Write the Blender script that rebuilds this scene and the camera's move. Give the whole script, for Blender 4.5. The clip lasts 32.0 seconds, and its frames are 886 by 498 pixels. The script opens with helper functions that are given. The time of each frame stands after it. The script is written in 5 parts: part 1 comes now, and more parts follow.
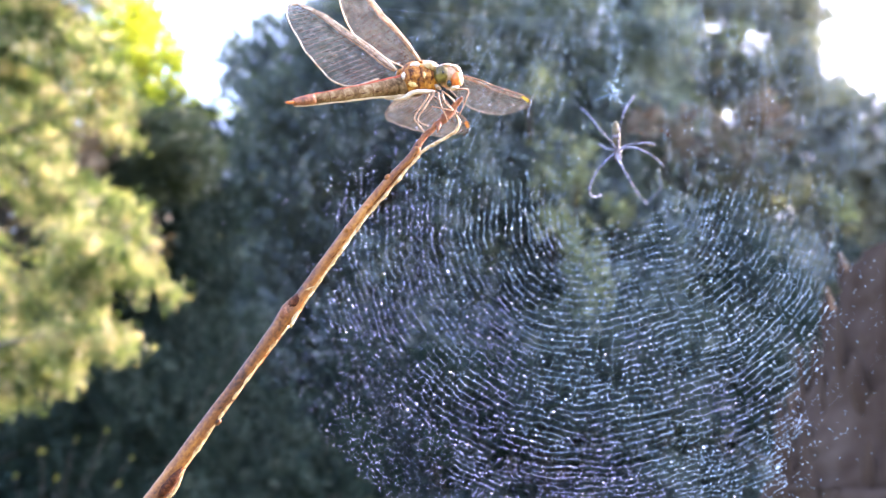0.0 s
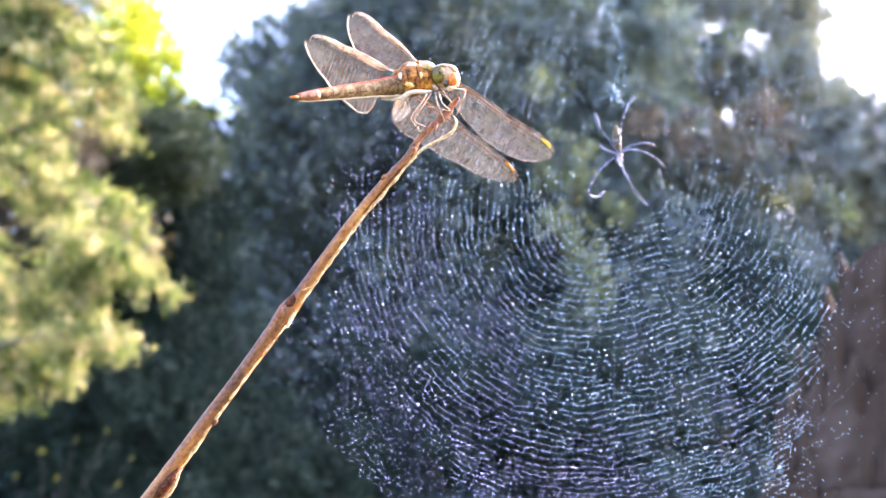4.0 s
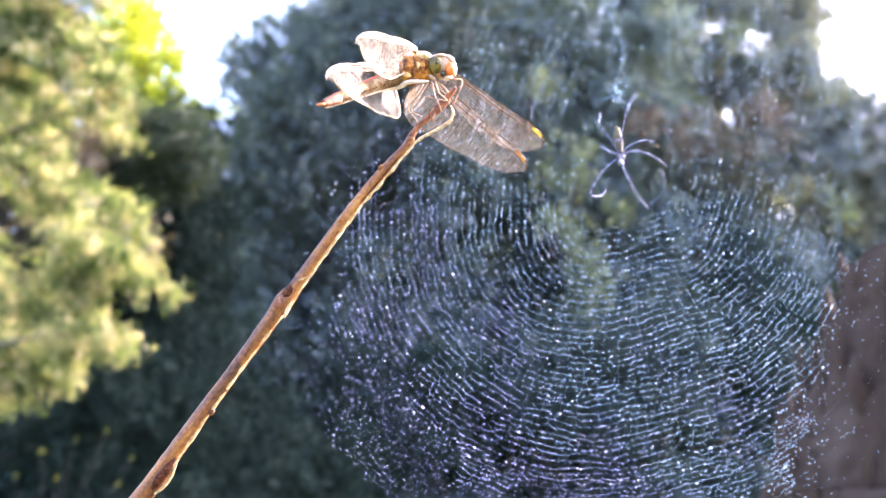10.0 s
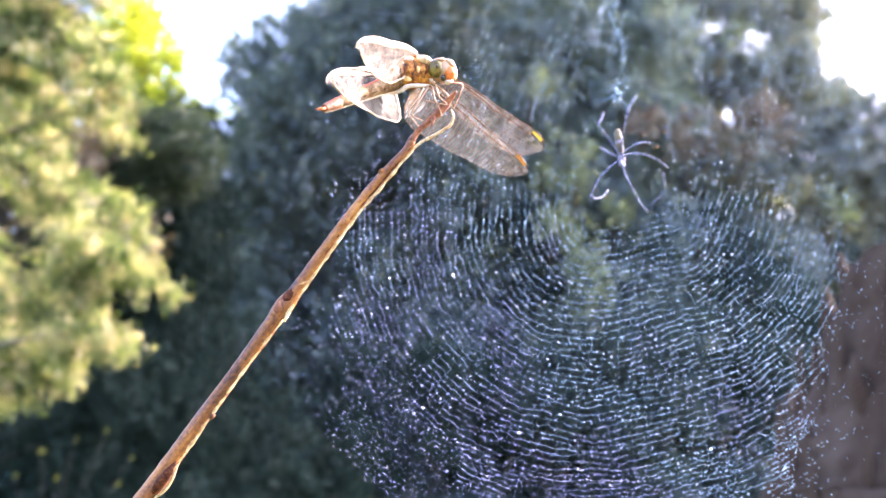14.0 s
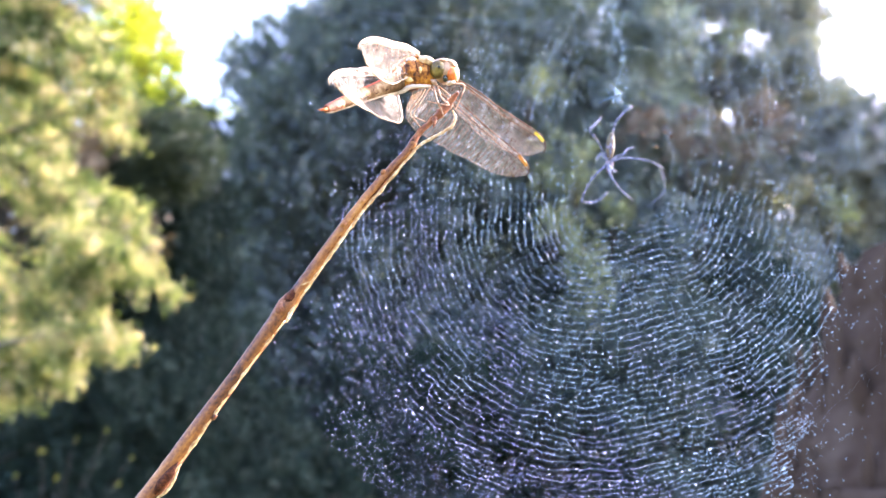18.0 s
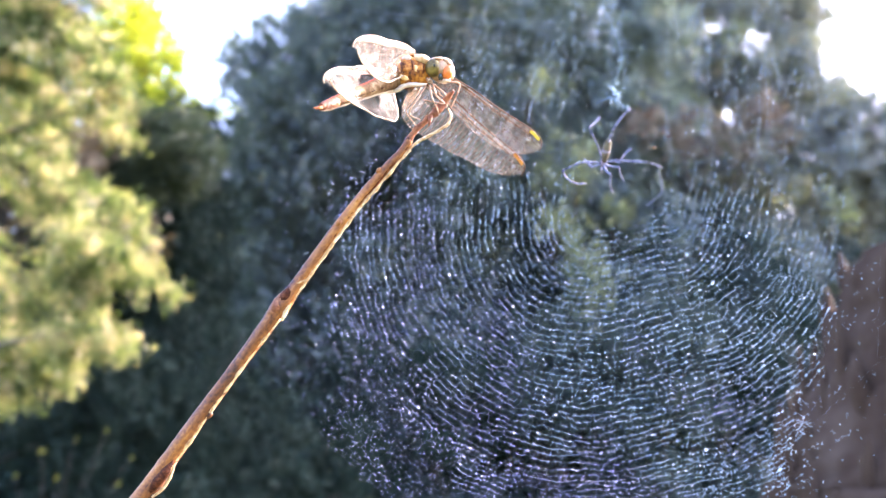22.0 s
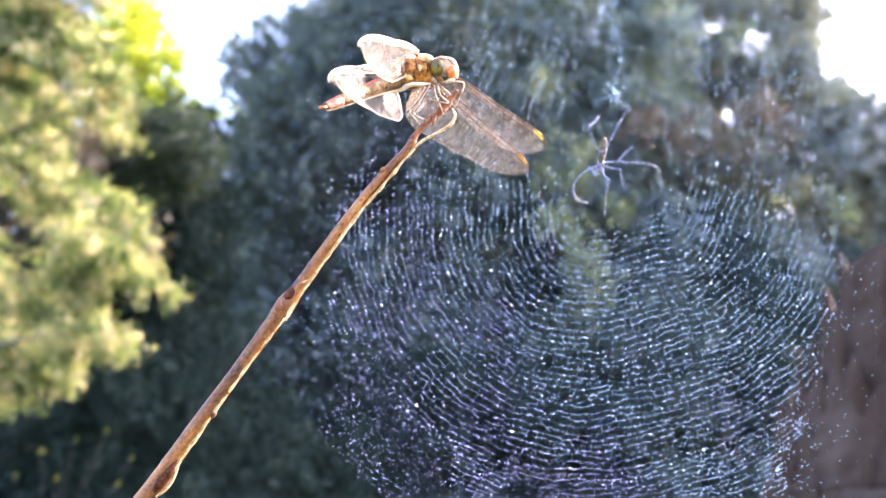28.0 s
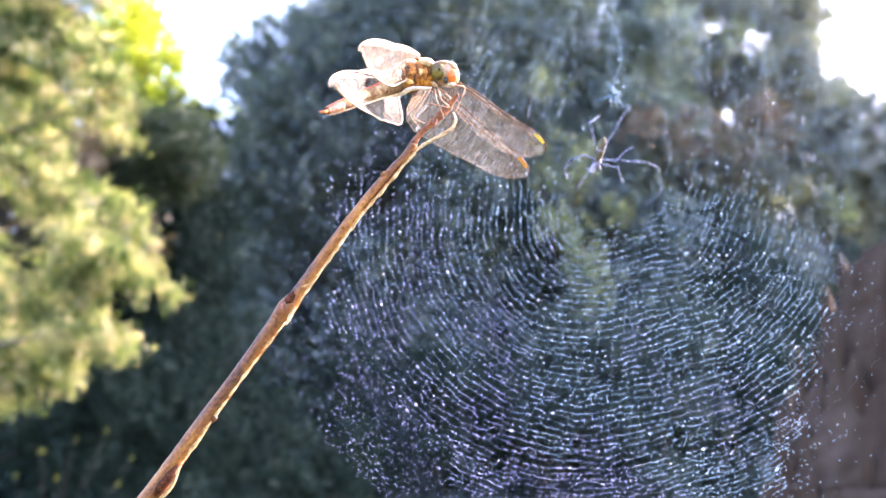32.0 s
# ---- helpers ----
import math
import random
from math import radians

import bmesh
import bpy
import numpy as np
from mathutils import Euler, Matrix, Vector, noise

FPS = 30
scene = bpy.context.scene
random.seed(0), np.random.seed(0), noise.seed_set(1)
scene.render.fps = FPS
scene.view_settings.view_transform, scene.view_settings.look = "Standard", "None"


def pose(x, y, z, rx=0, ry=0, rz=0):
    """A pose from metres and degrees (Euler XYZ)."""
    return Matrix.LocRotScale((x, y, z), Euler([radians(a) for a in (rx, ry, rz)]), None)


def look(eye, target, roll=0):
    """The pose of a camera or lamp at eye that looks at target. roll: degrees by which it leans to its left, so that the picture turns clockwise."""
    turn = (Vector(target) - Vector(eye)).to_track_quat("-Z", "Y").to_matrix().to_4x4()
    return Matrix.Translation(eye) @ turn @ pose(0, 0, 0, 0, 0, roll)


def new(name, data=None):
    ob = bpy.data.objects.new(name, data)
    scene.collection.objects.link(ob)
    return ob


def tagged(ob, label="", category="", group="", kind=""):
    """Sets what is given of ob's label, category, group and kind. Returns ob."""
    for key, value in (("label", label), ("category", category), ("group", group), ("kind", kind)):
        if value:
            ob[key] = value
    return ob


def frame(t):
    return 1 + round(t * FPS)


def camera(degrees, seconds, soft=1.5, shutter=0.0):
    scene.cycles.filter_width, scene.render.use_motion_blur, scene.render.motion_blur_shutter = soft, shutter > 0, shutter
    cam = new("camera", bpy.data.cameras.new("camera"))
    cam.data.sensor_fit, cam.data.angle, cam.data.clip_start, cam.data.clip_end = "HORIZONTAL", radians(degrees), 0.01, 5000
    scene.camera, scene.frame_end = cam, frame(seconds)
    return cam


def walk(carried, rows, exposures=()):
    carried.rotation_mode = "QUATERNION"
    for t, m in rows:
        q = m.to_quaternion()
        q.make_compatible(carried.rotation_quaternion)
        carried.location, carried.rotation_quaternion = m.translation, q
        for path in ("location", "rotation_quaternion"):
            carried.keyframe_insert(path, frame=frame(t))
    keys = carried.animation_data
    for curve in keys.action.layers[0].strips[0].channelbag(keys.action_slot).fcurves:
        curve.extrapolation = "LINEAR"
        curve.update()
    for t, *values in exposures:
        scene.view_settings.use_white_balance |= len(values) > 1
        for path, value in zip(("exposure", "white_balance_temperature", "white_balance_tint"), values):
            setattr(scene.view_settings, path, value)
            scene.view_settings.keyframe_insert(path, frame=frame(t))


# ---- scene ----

# The camera stands still, a hand's width from a perched dragonfly, tilted up a little.
TILT = 12.0
EYE = Vector((0.0, 0.0, 1.30))
LENS = 50.0
F = 784.0 / math.tan(radians(LENS / 2))          # slope units: u / F is the sideways slope of a ray
NEAR = 0.182                                      # distance of the twig and the dragonfly
WEB = 0.250                                       # distance of the spider's web
S = NEAR / F                                      # 0.108 mm, the small unit of the dragonfly and twig
W = WEB / F                                       # 0.149 mm, the small unit of web and spider
cam = camera(LENS, 32.0)
walk(cam, [(0, pose(0, 0, 1.30, 90 + TILT)), (32.0, pose(0, 0, 1.30, 90 + TILT))], exposures=[(0, 3.55, 5960, 30), (32.0, 3.55, 5960, 30)])
cam.data.dof.use_dof = True
cam.data.dof.focus_distance = NEAR
cam.data.dof.aperture_fstop = 22.0

# ---- light ----
SUN_AZ, SUN_EL = 61.0, 34.0
SUN = Vector((math.sin(radians(SUN_AZ)) * math.cos(radians(SUN_EL)), math.cos(radians(SUN_AZ)) * math.cos(radians(SUN_EL)), math.sin(radians(SUN_EL))))
world = bpy.data.worlds.new("sky")
scene.world = world
world.use_nodes = True
sky = world.node_tree.nodes.new("ShaderNodeTexSky")
sky.sky_type = "NISHITA"
sky.sun_disc = False
sky.dust_density = 3.0
sky.sun_elevation, sky.sun_rotation = radians(SUN_EL), radians(SUN_AZ)
world.node_tree.links.new(sky.outputs["Color"], world.node_tree.nodes["Background"].inputs["Color"])
world.node_tree.nodes["Background"].inputs["Strength"].default_value = 0.15
sun = new("sun", bpy.data.lights.new("sun", "SUN"))
sun.data.energy, sun.data.angle, sun.data.color = 3.8, radians(0.5), (1.0, 0.9, 0.74)
sun.matrix_world = look(SUN * 40, (0, 0, 0))

# ---- small tools ----
FRAME3 = pose(0, 0, 0, 90 + TILT).to_3x3()        # axes: right, up, towards the eye


def at(u, v, d):
    """The place d metres ahead of the eye, u / F to the right and v / F up."""
    return EYE + FRAME3 @ Vector((u * d / F, v * d / F, -d))


def facing(place):
    """A pose at a place whose axes are right, up and towards the eye."""
    return Matrix.Translation(place) @ FRAME3.to_4x4()


class Geo:
    """Vertices and faces of one mesh in the making."""

    def __init__(self):
        self.v, self.f = [], []

    def add(self, verts, faces):
        n = len(self.v)
        self.v.extend([tuple(p) for p in verts])
        self.f.extend([tuple(i + n for i in q) for q in faces])
        return self

    def tube(self, pts, radii, n=8, bump=0.0, seed=0, cap=True):
        """A tube along points; bump makes its skin uneven."""
        rnd = random.Random(seed)
        pts = [Vector(p) for p in pts]
        if not isinstance(radii, (list, tuple)):
            radii = [radii] * len(pts)
        ref = Vector((0.31, 0.17, 0.93))
        verts, faces = [], []
        for i, p in enumerate(pts):
            d = (pts[min(i + 1, len(pts) - 1)] - pts[max(i - 1, 0)]).normalized()
            a = d.cross(ref)
            if a.length < 0.2:
                a = d.cross(Vector((1, 0, 0)))
            a.normalize()
            b = d.cross(a)
            for k in range(n):
                w = 2 * math.pi * k / n
                r = radii[i] * (1 + bump * rnd.uniform(-1, 1))
                verts.append(p + (a * math.cos(w) + b * math.sin(w)) * r)
        for i in range(len(pts) - 1):
            for k in range(n):
                k2 = (k + 1) % n
                faces.append((i * n + k, i * n + k2, (i + 1) * n + k2, (i + 1) * n + k))
        if cap:
            faces.append(tuple(range(n))[::-1])
            faces.append(tuple((len(pts) - 1) * n + k for k in range(n)))
        return self.add(verts, faces)

    def ball(self, c, r, m=None, nu=12, nv=8, bump=0.0, seed=0):
        """An ellipsoid with radii r, turned by the 3x3 m."""
        rnd = random.Random(seed)
        c, m = Vector(c), m or Matrix.Identity(3)
        if not isinstance(r, (list, tuple)):
            r = (r, r, r)
        verts, faces = [], []
        for i in range(nv + 1):
            th = math.pi * i / nv
            for k in range(nu):
                ph = 2 * math.pi * k / nu
                e = 1 + bump * rnd.uniform(-1, 1)
                verts.append(c + m @ Vector((r[0] * math.sin(th) * math.cos(ph) * e, r[1] * math.sin(th) * math.sin(ph) * e, r[2] * math.cos(th) * e)))
        for i in range(nv):
            for k in range(nu):
                k2 = (k + 1) % nu
                faces.append((i * nu + k, (i + 1) * nu + k, (i + 1) * nu + k2, i * nu + k2))
        return self.add(verts, faces)

    def mesh(self, name, material, smooth=True):
        me = bpy.data.meshes.new(name)
        me.from_pydata(self.v, [], self.f)
        me.validate()
        me.polygons.foreach_set("use_smooth", [smooth] * len(me.polygons))
        me.materials.append(material)
        me.update()
        return me


def part(name, geo, material, parent=None, label="", smooth=True, m=None):
    """One mesh object from a Geo, under a thing or a part."""
    ob = new(name, geo.mesh(name, material, smooth))
    if parent is not None:
        ob.parent = parent
    if m is not None:
        ob.matrix_basis = m
    if label:
        tagged(ob, label)
    return ob


def smooth_line(pts, steps=6):
    """Points of a smooth curve through pts."""
    pts = [Vector(p) for p in pts]
    out = []
    for i in range(len(pts) - 1):
        p0, p1, p2, p3 = pts[max(i - 1, 0)], pts[i], pts[i + 1], pts[min(i + 2, len(pts) - 1)]
        for k in range(steps):
            t = k / steps
            out.append(0.5 * ((2 * p1) + (p2 - p0) * t + (2 * p0 - 5 * p1 + 4 * p2 - p3) * t * t + (3 * p1 - p0 - 3 * p2 + p3) * t ** 3))
    out.append(pts[-1])
    return out


def spread(values, steps=6):
    out = []
    for i in range(len(values) - 1):
        for k in range(steps):
            out.append(values[i] + (values[i + 1] - values[i]) * k / steps)
    out.append(values[-1])
    return out


# ---- materials ----
def material(name):
    m = bpy.data.materials.new(name)
    m.use_nodes = True
    nt = m.node_tree
    return m, nt, nt.nodes["Principled BSDF"], nt.nodes["Material Output"]


def ramp(nt, fac, stops):
    r = nt.nodes.new("ShaderNodeValToRGB")
    el = r.color_ramp.elements
    while len(el) < len(stops):
        el.new(0.5)
    for e, (p, c) in zip(el, stops):
        e.position, e.color = p, (*c, 1)
    nt.links.new(fac, r.inputs["Fac"])
    return r.outputs["Color"]


def noise_tex(nt, scale, detail=4.0, rough=0.6, stretch=None):
    n = nt.nodes.new("ShaderNodeTexNoise")
    n.inputs["Scale"].default_value, n.inputs["Detail"].default_value, n.inputs["Roughness"].default_value = scale, detail, rough
    co = nt.nodes.new("ShaderNodeTexCoord")
    if stretch:
        mp = nt.nodes.new("ShaderNodeMapping")
        mp.vector_type = "TEXTURE"
        mp.inputs["Rotation"].default_value = [radians(a) for a in stretch[0]]
        mp.inputs["Scale"].default_value = stretch[1]
        nt.links.new(co.outputs["Object"], mp.inputs["Vector"])
        nt.links.new(mp.outputs["Vector"], n.inputs["Vector"])
    else:
        nt.links.new(co.outputs["Object"], n.inputs["Vector"])
    return n.outputs["Fac"]


def bumped(nt, bsdf, height, strength, dist):
    b = nt.nodes.new("ShaderNodeBump")
    b.inputs["Strength"].default_value, b.inputs["Distance"].default_value = strength, dist
    nt.links.new(height, b.inputs["Height"])
    nt.links.new(b.outputs["Normal"], bsdf.inputs["Normal"])


def mottled(name, stops, scale, rough=0.6, bump=0.3, dist=0.001, stretch=None, spec=0.5, fine=4.0):
    """A surface with grain and stains at two scales."""
    m, nt, bsdf, out = material(name)
    a, b = noise_tex(nt, scale, 5, 0.65, stretch), noise_tex(nt, scale * fine, 3, 0.6)
    mix = nt.nodes.new("ShaderNodeMath")
    mix.operation = "MULTIPLY_ADD"
    nt.links.new(b, mix.inputs[0])
    mix.inputs[1].default_value = 0.4
    sub = nt.nodes.new("ShaderNodeMath")
    sub.operation = "SUBTRACT"
    nt.links.new(a, sub.inputs[0])
    sub.inputs[1].default_value = 0.2
    nt.links.new(sub.outputs[0], mix.inputs[2])
    nt.links.new(ramp(nt, mix.outputs[0], stops), bsdf.inputs["Base Color"])
    bsdf.inputs["Roughness"].default_value = rough
    bsdf.inputs["Specular IOR Level"].default_value = spec
    if bump:
        bumped(nt, bsdf, mix.outputs[0], bump, dist)
    return m


def leaf_material(name, stops, through_light=0.5, rough=0.45, gain=(1.25, 1.3, 0.5), patch=3.0, span=(0.34, 0.68), lone=0.5):
    """Leaves: every leaf its own tint, and light shining through."""
    m, nt, bsdf, out = material(name)
    info = nt.nodes.new("ShaderNodeNewGeometry")
    # each leaf by itself, and whole sprays together
    half = nt.nodes.new("ShaderNodeMath")
    half.operation = "MULTIPLY"
    half.inputs[1].default_value = lone
    nt.links.new(info.outputs["Random Per Island"], half.inputs[0])
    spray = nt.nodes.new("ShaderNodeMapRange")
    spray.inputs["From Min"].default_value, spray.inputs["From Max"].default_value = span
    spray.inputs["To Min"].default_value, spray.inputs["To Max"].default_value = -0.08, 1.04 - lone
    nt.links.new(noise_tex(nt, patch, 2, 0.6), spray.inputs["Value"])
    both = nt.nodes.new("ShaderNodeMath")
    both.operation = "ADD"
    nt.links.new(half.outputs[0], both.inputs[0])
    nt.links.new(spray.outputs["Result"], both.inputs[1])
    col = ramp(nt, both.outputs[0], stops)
    nt.links.new(col, bsdf.inputs["Base Color"])
    bsdf.inputs["Roughness"].default_value = rough
    bsdf.inputs["Specular IOR Level"].default_value = 0.28
    tr = nt.nodes.new("ShaderNodeBsdfTranslucent")
    mul = nt.nodes.new("ShaderNodeMix")
    mul.data_type, mul.blend_type = "RGBA", "MULTIPLY"
    mul.inputs["Factor"].default_value = 1.0
    nt.links.new(col, mul.inputs[6])
    mul.inputs[7].default_value = (*gain, 1)
    nt.links.new(mul.outputs[2], tr.inputs["Color"])
    mix = nt.nodes.new("ShaderNodeMixShader")
    mix.inputs["Fac"].default_value = through_light
    nt.links.new(bsdf.outputs[0], mix.inputs[1])
    nt.links.new(tr.outputs[0], mix.inputs[2])
    nt.links.new(mix.outputs[0], out.inputs["Surface"])
    return m


def silk_material(name, cold, violet, rough=0.3):
    """Silk and sticky drops: each its own faint tint, from teal to violet by stretches of the web, lit through by the sun."""
    m, nt, bsdf, out = material(name)
    info = nt.nodes.new("ShaderNodeNewGeometry")
    where = nt.nodes.new("ShaderNodeMapRange")
    where.inputs["From Min"].default_value, where.inputs["From Max"].default_value = 0.6, 0.84
    co = nt.nodes.new("ShaderNodeTexCoord")
    slope = nt.nodes.new("ShaderNodeVectorMath")
    slope.operation = "DOT_PRODUCT"
    slope.inputs[1].default_value = (-3.2, -3.0, 0)
    nt.links.new(co.outputs["Object"], slope.inputs[0])
    lean = nt.nodes.new("ShaderNodeMath")
    nt.links.new(slope.outputs["Value"], lean.inputs[0])
    nt.links.new(noise_tex(nt, 40.0, 2, 0.5), lean.inputs[1])
    nt.links.new(lean.outputs[0], where.inputs["Value"])
    tint = nt.nodes.new("ShaderNodeMix")
    tint.data_type = "RGBA"
    nt.links.new(where.outputs["Result"], tint.inputs["Factor"])
    nt.links.new(ramp(nt, info.outputs["Random Per Island"], cold), tint.inputs[6])
    nt.links.new(ramp(nt, info.outputs["Random Per Island"], violet), tint.inputs[7])
    col = tint.outputs[2]
    nt.links.new(col, bsdf.inputs["Base Color"])
    bsdf.inputs["Roughness"].default_value = rough
    bsdf.inputs["Specular IOR Level"].default_value = 0.9
    tr = nt.nodes.new("ShaderNodeBsdfTranslucent")
    nt.links.new(col, tr.inputs["Color"])
    mix = nt.nodes.new("ShaderNodeMixShader")
    mix.inputs["Fac"].default_value = 0.55
    nt.links.new(bsdf.outputs[0], mix.inputs[1])
    nt.links.new(tr.outputs[0], mix.inputs[2])
    nt.links.new(mix.outputs[0], out.inputs["Surface"])
    return m


def mapped(nt, value, lo, hi, to_lo, to_hi):
    n = nt.nodes.new("ShaderNodeMapRange")
    for key, number in (("From Min", lo), ("From Max", hi), ("To Min", to_lo), ("To Max", to_hi)):
        n.inputs[key].default_value = number
    nt.links.new(value, n.inputs["Value"])
    return n.outputs["Result"]


def math_node(nt, operation, x, y):
    n = nt.nodes.new("ShaderNodeMath")
    n.operation = operation
    for k, value in enumerate((x, y)):
        if isinstance(value, (int, float)):
            n.inputs[k].default_value = value
        else:
            nt.links.new(value, n.inputs[k])
    return n.outputs[0]


def wing_material(name, thin, thick, tint, net_cover):
    """Clear, faintly milky wing skin: a fine net, painted white glints, amber towards the root."""
    m, nt, bsdf, out = material(name)
    co = nt.nodes.new("ShaderNodeTexCoord")

    def cells(scale, feature):
        v = nt.nodes.new("ShaderNodeTexVoronoi")
        v.feature = feature
        v.inputs["Scale"].default_value = scale
        nt.links.new(co.outputs["Object"], v.inputs["Vector"])
        return v

    net = cells(1900.0, "DISTANCE_TO_EDGE").outputs["Distance"]
    grain = cells(2300.0, "F1")
    sep = nt.nodes.new("ShaderNodeSeparateXYZ")
    nt.links.new(co.outputs["Object"], sep.inputs[0])
    span = math_node(nt, "DIVIDE", sep.outputs["X"], 0.028)
    skin = ramp(nt, span, [(0.0, (0.5, 0.3, 0.14)), (0.1, tuple(0.83 * c for c in tint)), (0.5, tint)])
    bump = nt.nodes.new("ShaderNodeBump")
    bump.inputs["Strength"].default_value, bump.inputs["Distance"].default_value = 0.7, 0.0002
    nt.links.new(noise_tex(nt, 1500.0, 3, 0.75), bump.inputs["Height"])
    tp, tl = nt.nodes.new("ShaderNodeBsdfTransparent"), nt.nodes.new("ShaderNodeBsdfTranslucent")
    df, gl = nt.nodes.new("ShaderNodeBsdfDiffuse"), nt.nodes.new("ShaderNodeBsdfGlossy")
    gl.inputs["Roughness"].default_value = 0.42
    gl.inputs["Color"].default_value = (0.8, 0.74, 0.7, 1)
    for node in (tl, df, gl):
        nt.links.new(bump.outputs["Normal"], node.inputs["Normal"])
    for node in (tl, df):
        nt.links.new(skin, node.inputs["Color"])

    def blend(fac, first, second):
        n = nt.nodes.new("ShaderNodeMixShader")
        if isinstance(fac, float):
            n.inputs["Fac"].default_value = fac
        else:
            nt.links.new(fac, n.inputs["Fac"])
        nt.links.new(first.outputs[0], n.inputs[1])
        nt.links.new(second.outputs[0], n.inputs[2])
        return n

    body = blend(0.18, blend(0.22, df, gl), tl)
    # how much of the skin is there: thin in the cells, more on the net, most on single glinting cells
    pick = nt.nodes.new("ShaderNodeSeparateColor")
    nt.links.new(grain.outputs["Color"], pick.inputs[0])
    # sparkle is painted: randomly picked cells get more of the white skin
    glint = math_node(nt, "MULTIPLY", mapped(nt, pick.outputs[0], 0.72, 0.74, 0.0, 1.0), mapped(nt, grain.outputs["Distance"], 0.16, 0.36, 0.5, 0.0))
    patchy = mapped(nt, noise_tex(nt, 420.0, 2, 0.5), 0.35, 0.65, thin, thick)
    lines = mapped(nt, net, 0.015, 0.07, net_cover, 0.0)
    cover = math_node(nt, "MINIMUM", math_node(nt, "ADD", math_node(nt, "ADD", patchy, lines), glint), 0.9)
    final = blend(cover, tp, body)
    nt.links.new(final.outputs[0], out.inputs["Surface"])
    return m


TWIG_BARK = mottled("twig_bark", [(0.32, (0.03, 0.008, 0.002)), (0.45, (0.16, 0.048, 0.007)), (0.6, (0.31, 0.11, 0.016)), (0.78, (0.5, 0.22, 0.045))], 330, 0.55, 0.5, 0.0004, ((0, 0, 52), (5, 1, 1)))
TWIG_TIP = mottled("broken_wood", [(0.25, (0.05, 0.014, 0.005)), (0.5, (0.2, 0.06, 0.017)), (0.8, (0.4, 0.155, 0.05))], 500, 0.6, 0.6, 0.0005)
TWIG_DARK = mottled("dark_knot_bark", [(0.3, (0.02, 0.006, 0.003)), (0.55, (0.09, 0.026, 0.009)), (0.8, (0.24, 0.08, 0.025))], 500, 0.7, 0.6, 0.0005, spec=0.12)
# pale peeled bark, also the colour of the twig's sunlit rim
TWIG_PALE = mottled("peeled_and_lit_bark", [(0.3, (0.3, 0.15, 0.05)), (0.5, (0.55, 0.36, 0.16)), (0.7, (0.8, 0.64, 0.4))], 420, 0.5, 0.4, 0.0003)
THORAX = mottled("golden_thorax", [(0.36, (0.06, 0.018, 0.003)), (0.45, (0.24, 0.075, 0.008)), (0.58, (0.48, 0.18, 0.02)), (0.75, (0.68, 0.33, 0.05))], 330, 0.5, 0.5, 0.0004, spec=0.25)
# cream of the overexposed thorax top, sunlight put into the colour
THORAX_CREST = mottled("sunlit_crest", [(0.3, (0.5, 0.27, 0.08)), (0.6, (0.72, 0.52, 0.27)), (0.8, (0.85, 0.74, 0.55))], 420, 0.6, 0.5, 0.0004)
THORAX_PALE = mottled("yellow_side_patch", [(0.3, (0.52, 0.26, 0.05)), (0.5, (0.75, 0.46, 0.14)), (0.7, (0.88, 0.68, 0.34))], 600, 0.45, 0.2, 0.0002)
ABDOMEN = mottled("olive_brown_abdomen", [(0.3, (0.06, 0.03, 0.01)), (0.5, (0.17, 0.095, 0.038)), (0.72, (0.33, 0.23, 0.12))], 300, 0.7, 0.3, 0.0002, spec=0.12)
ABDOMEN_RED = mottled("red_back_stripe", [(0.3, (0.22, 0.03, 0.012)), (0.7, (0.46, 0.11, 0.05))], 600, 0.7, 0.2, 0.0002, spec=0.12)
EYE_GREEN = mottled("olive_eye", [(0.3, (0.04, 0.022, 0.005)), (0.5, (0.14, 0.1, 0.018)), (0.75, (0.27, 0.2, 0.05))], 240, 0.3, 0.1, 0.0001, spec=0.3)
EYE_DARK = mottled("dark_eye_spot", [(0.3, (0.01, 0.012, 0.006)), (0.7, (0.04, 0.04, 0.02))], 400, 0.25, 0.0)
FACE_ORANGE = mottled("orange_face", [(0.3, (0.5, 0.09, 0.008)), (0.7, (0.72, 0.2, 0.02))], 400, 0.4, 0.2, 0.0002)
FACE_PALE = mottled("cream_face_plate", [(0.3, (0.5, 0.35, 0.22)), (0.7, (0.76, 0.62, 0.46))], 400, 0.4, 0.2, 0.0002)
HEAD_TAN = mottled("tan_head", [(0.3, (0.3, 0.14, 0.05)), (0.7, (0.55, 0.36, 0.2))], 500, 0.5, 0.2, 0.0002)
LEG_PALE = mottled("pale_leg", [(0.3, (0.2, 0.09, 0.035)), (0.5, (0.42, 0.25, 0.14)), (0.7, (0.66, 0.48, 0.33))], 500, 0.45, 0.2, 0.0002)
VEIN_GOLD = mottled("golden_front_edge", [(0.3, (0.06, 0.026, 0.013)), (0.55, (0.15, 0.075, 0.04)), (0.75, (0.4, 0.27, 0.18))], 700, 0.85, 0.2, 0.0002, spec=0.06)
# sunlit copy of the wing edge colours, for the left wings
VEIN_SUNLIT = mottled("sunlit_wing_edge", [(0.3, (0.3, 0.16, 0.07)), (0.55, (0.55, 0.4, 0.25)), (0.75, (0.8, 0.68, 0.5))], 700, 0.6, 0.2, 0.0002, spec=0.2)
VEIN_AMBER = mottled("amber_vein", [(0.3, (0.13, 0.05, 0.014)), (0.55, (0.3, 0.14, 0.045)), (0.75, (0.5, 0.3, 0.14))], 700, 0.6, 0.2, 0.0002, spec=0.2)
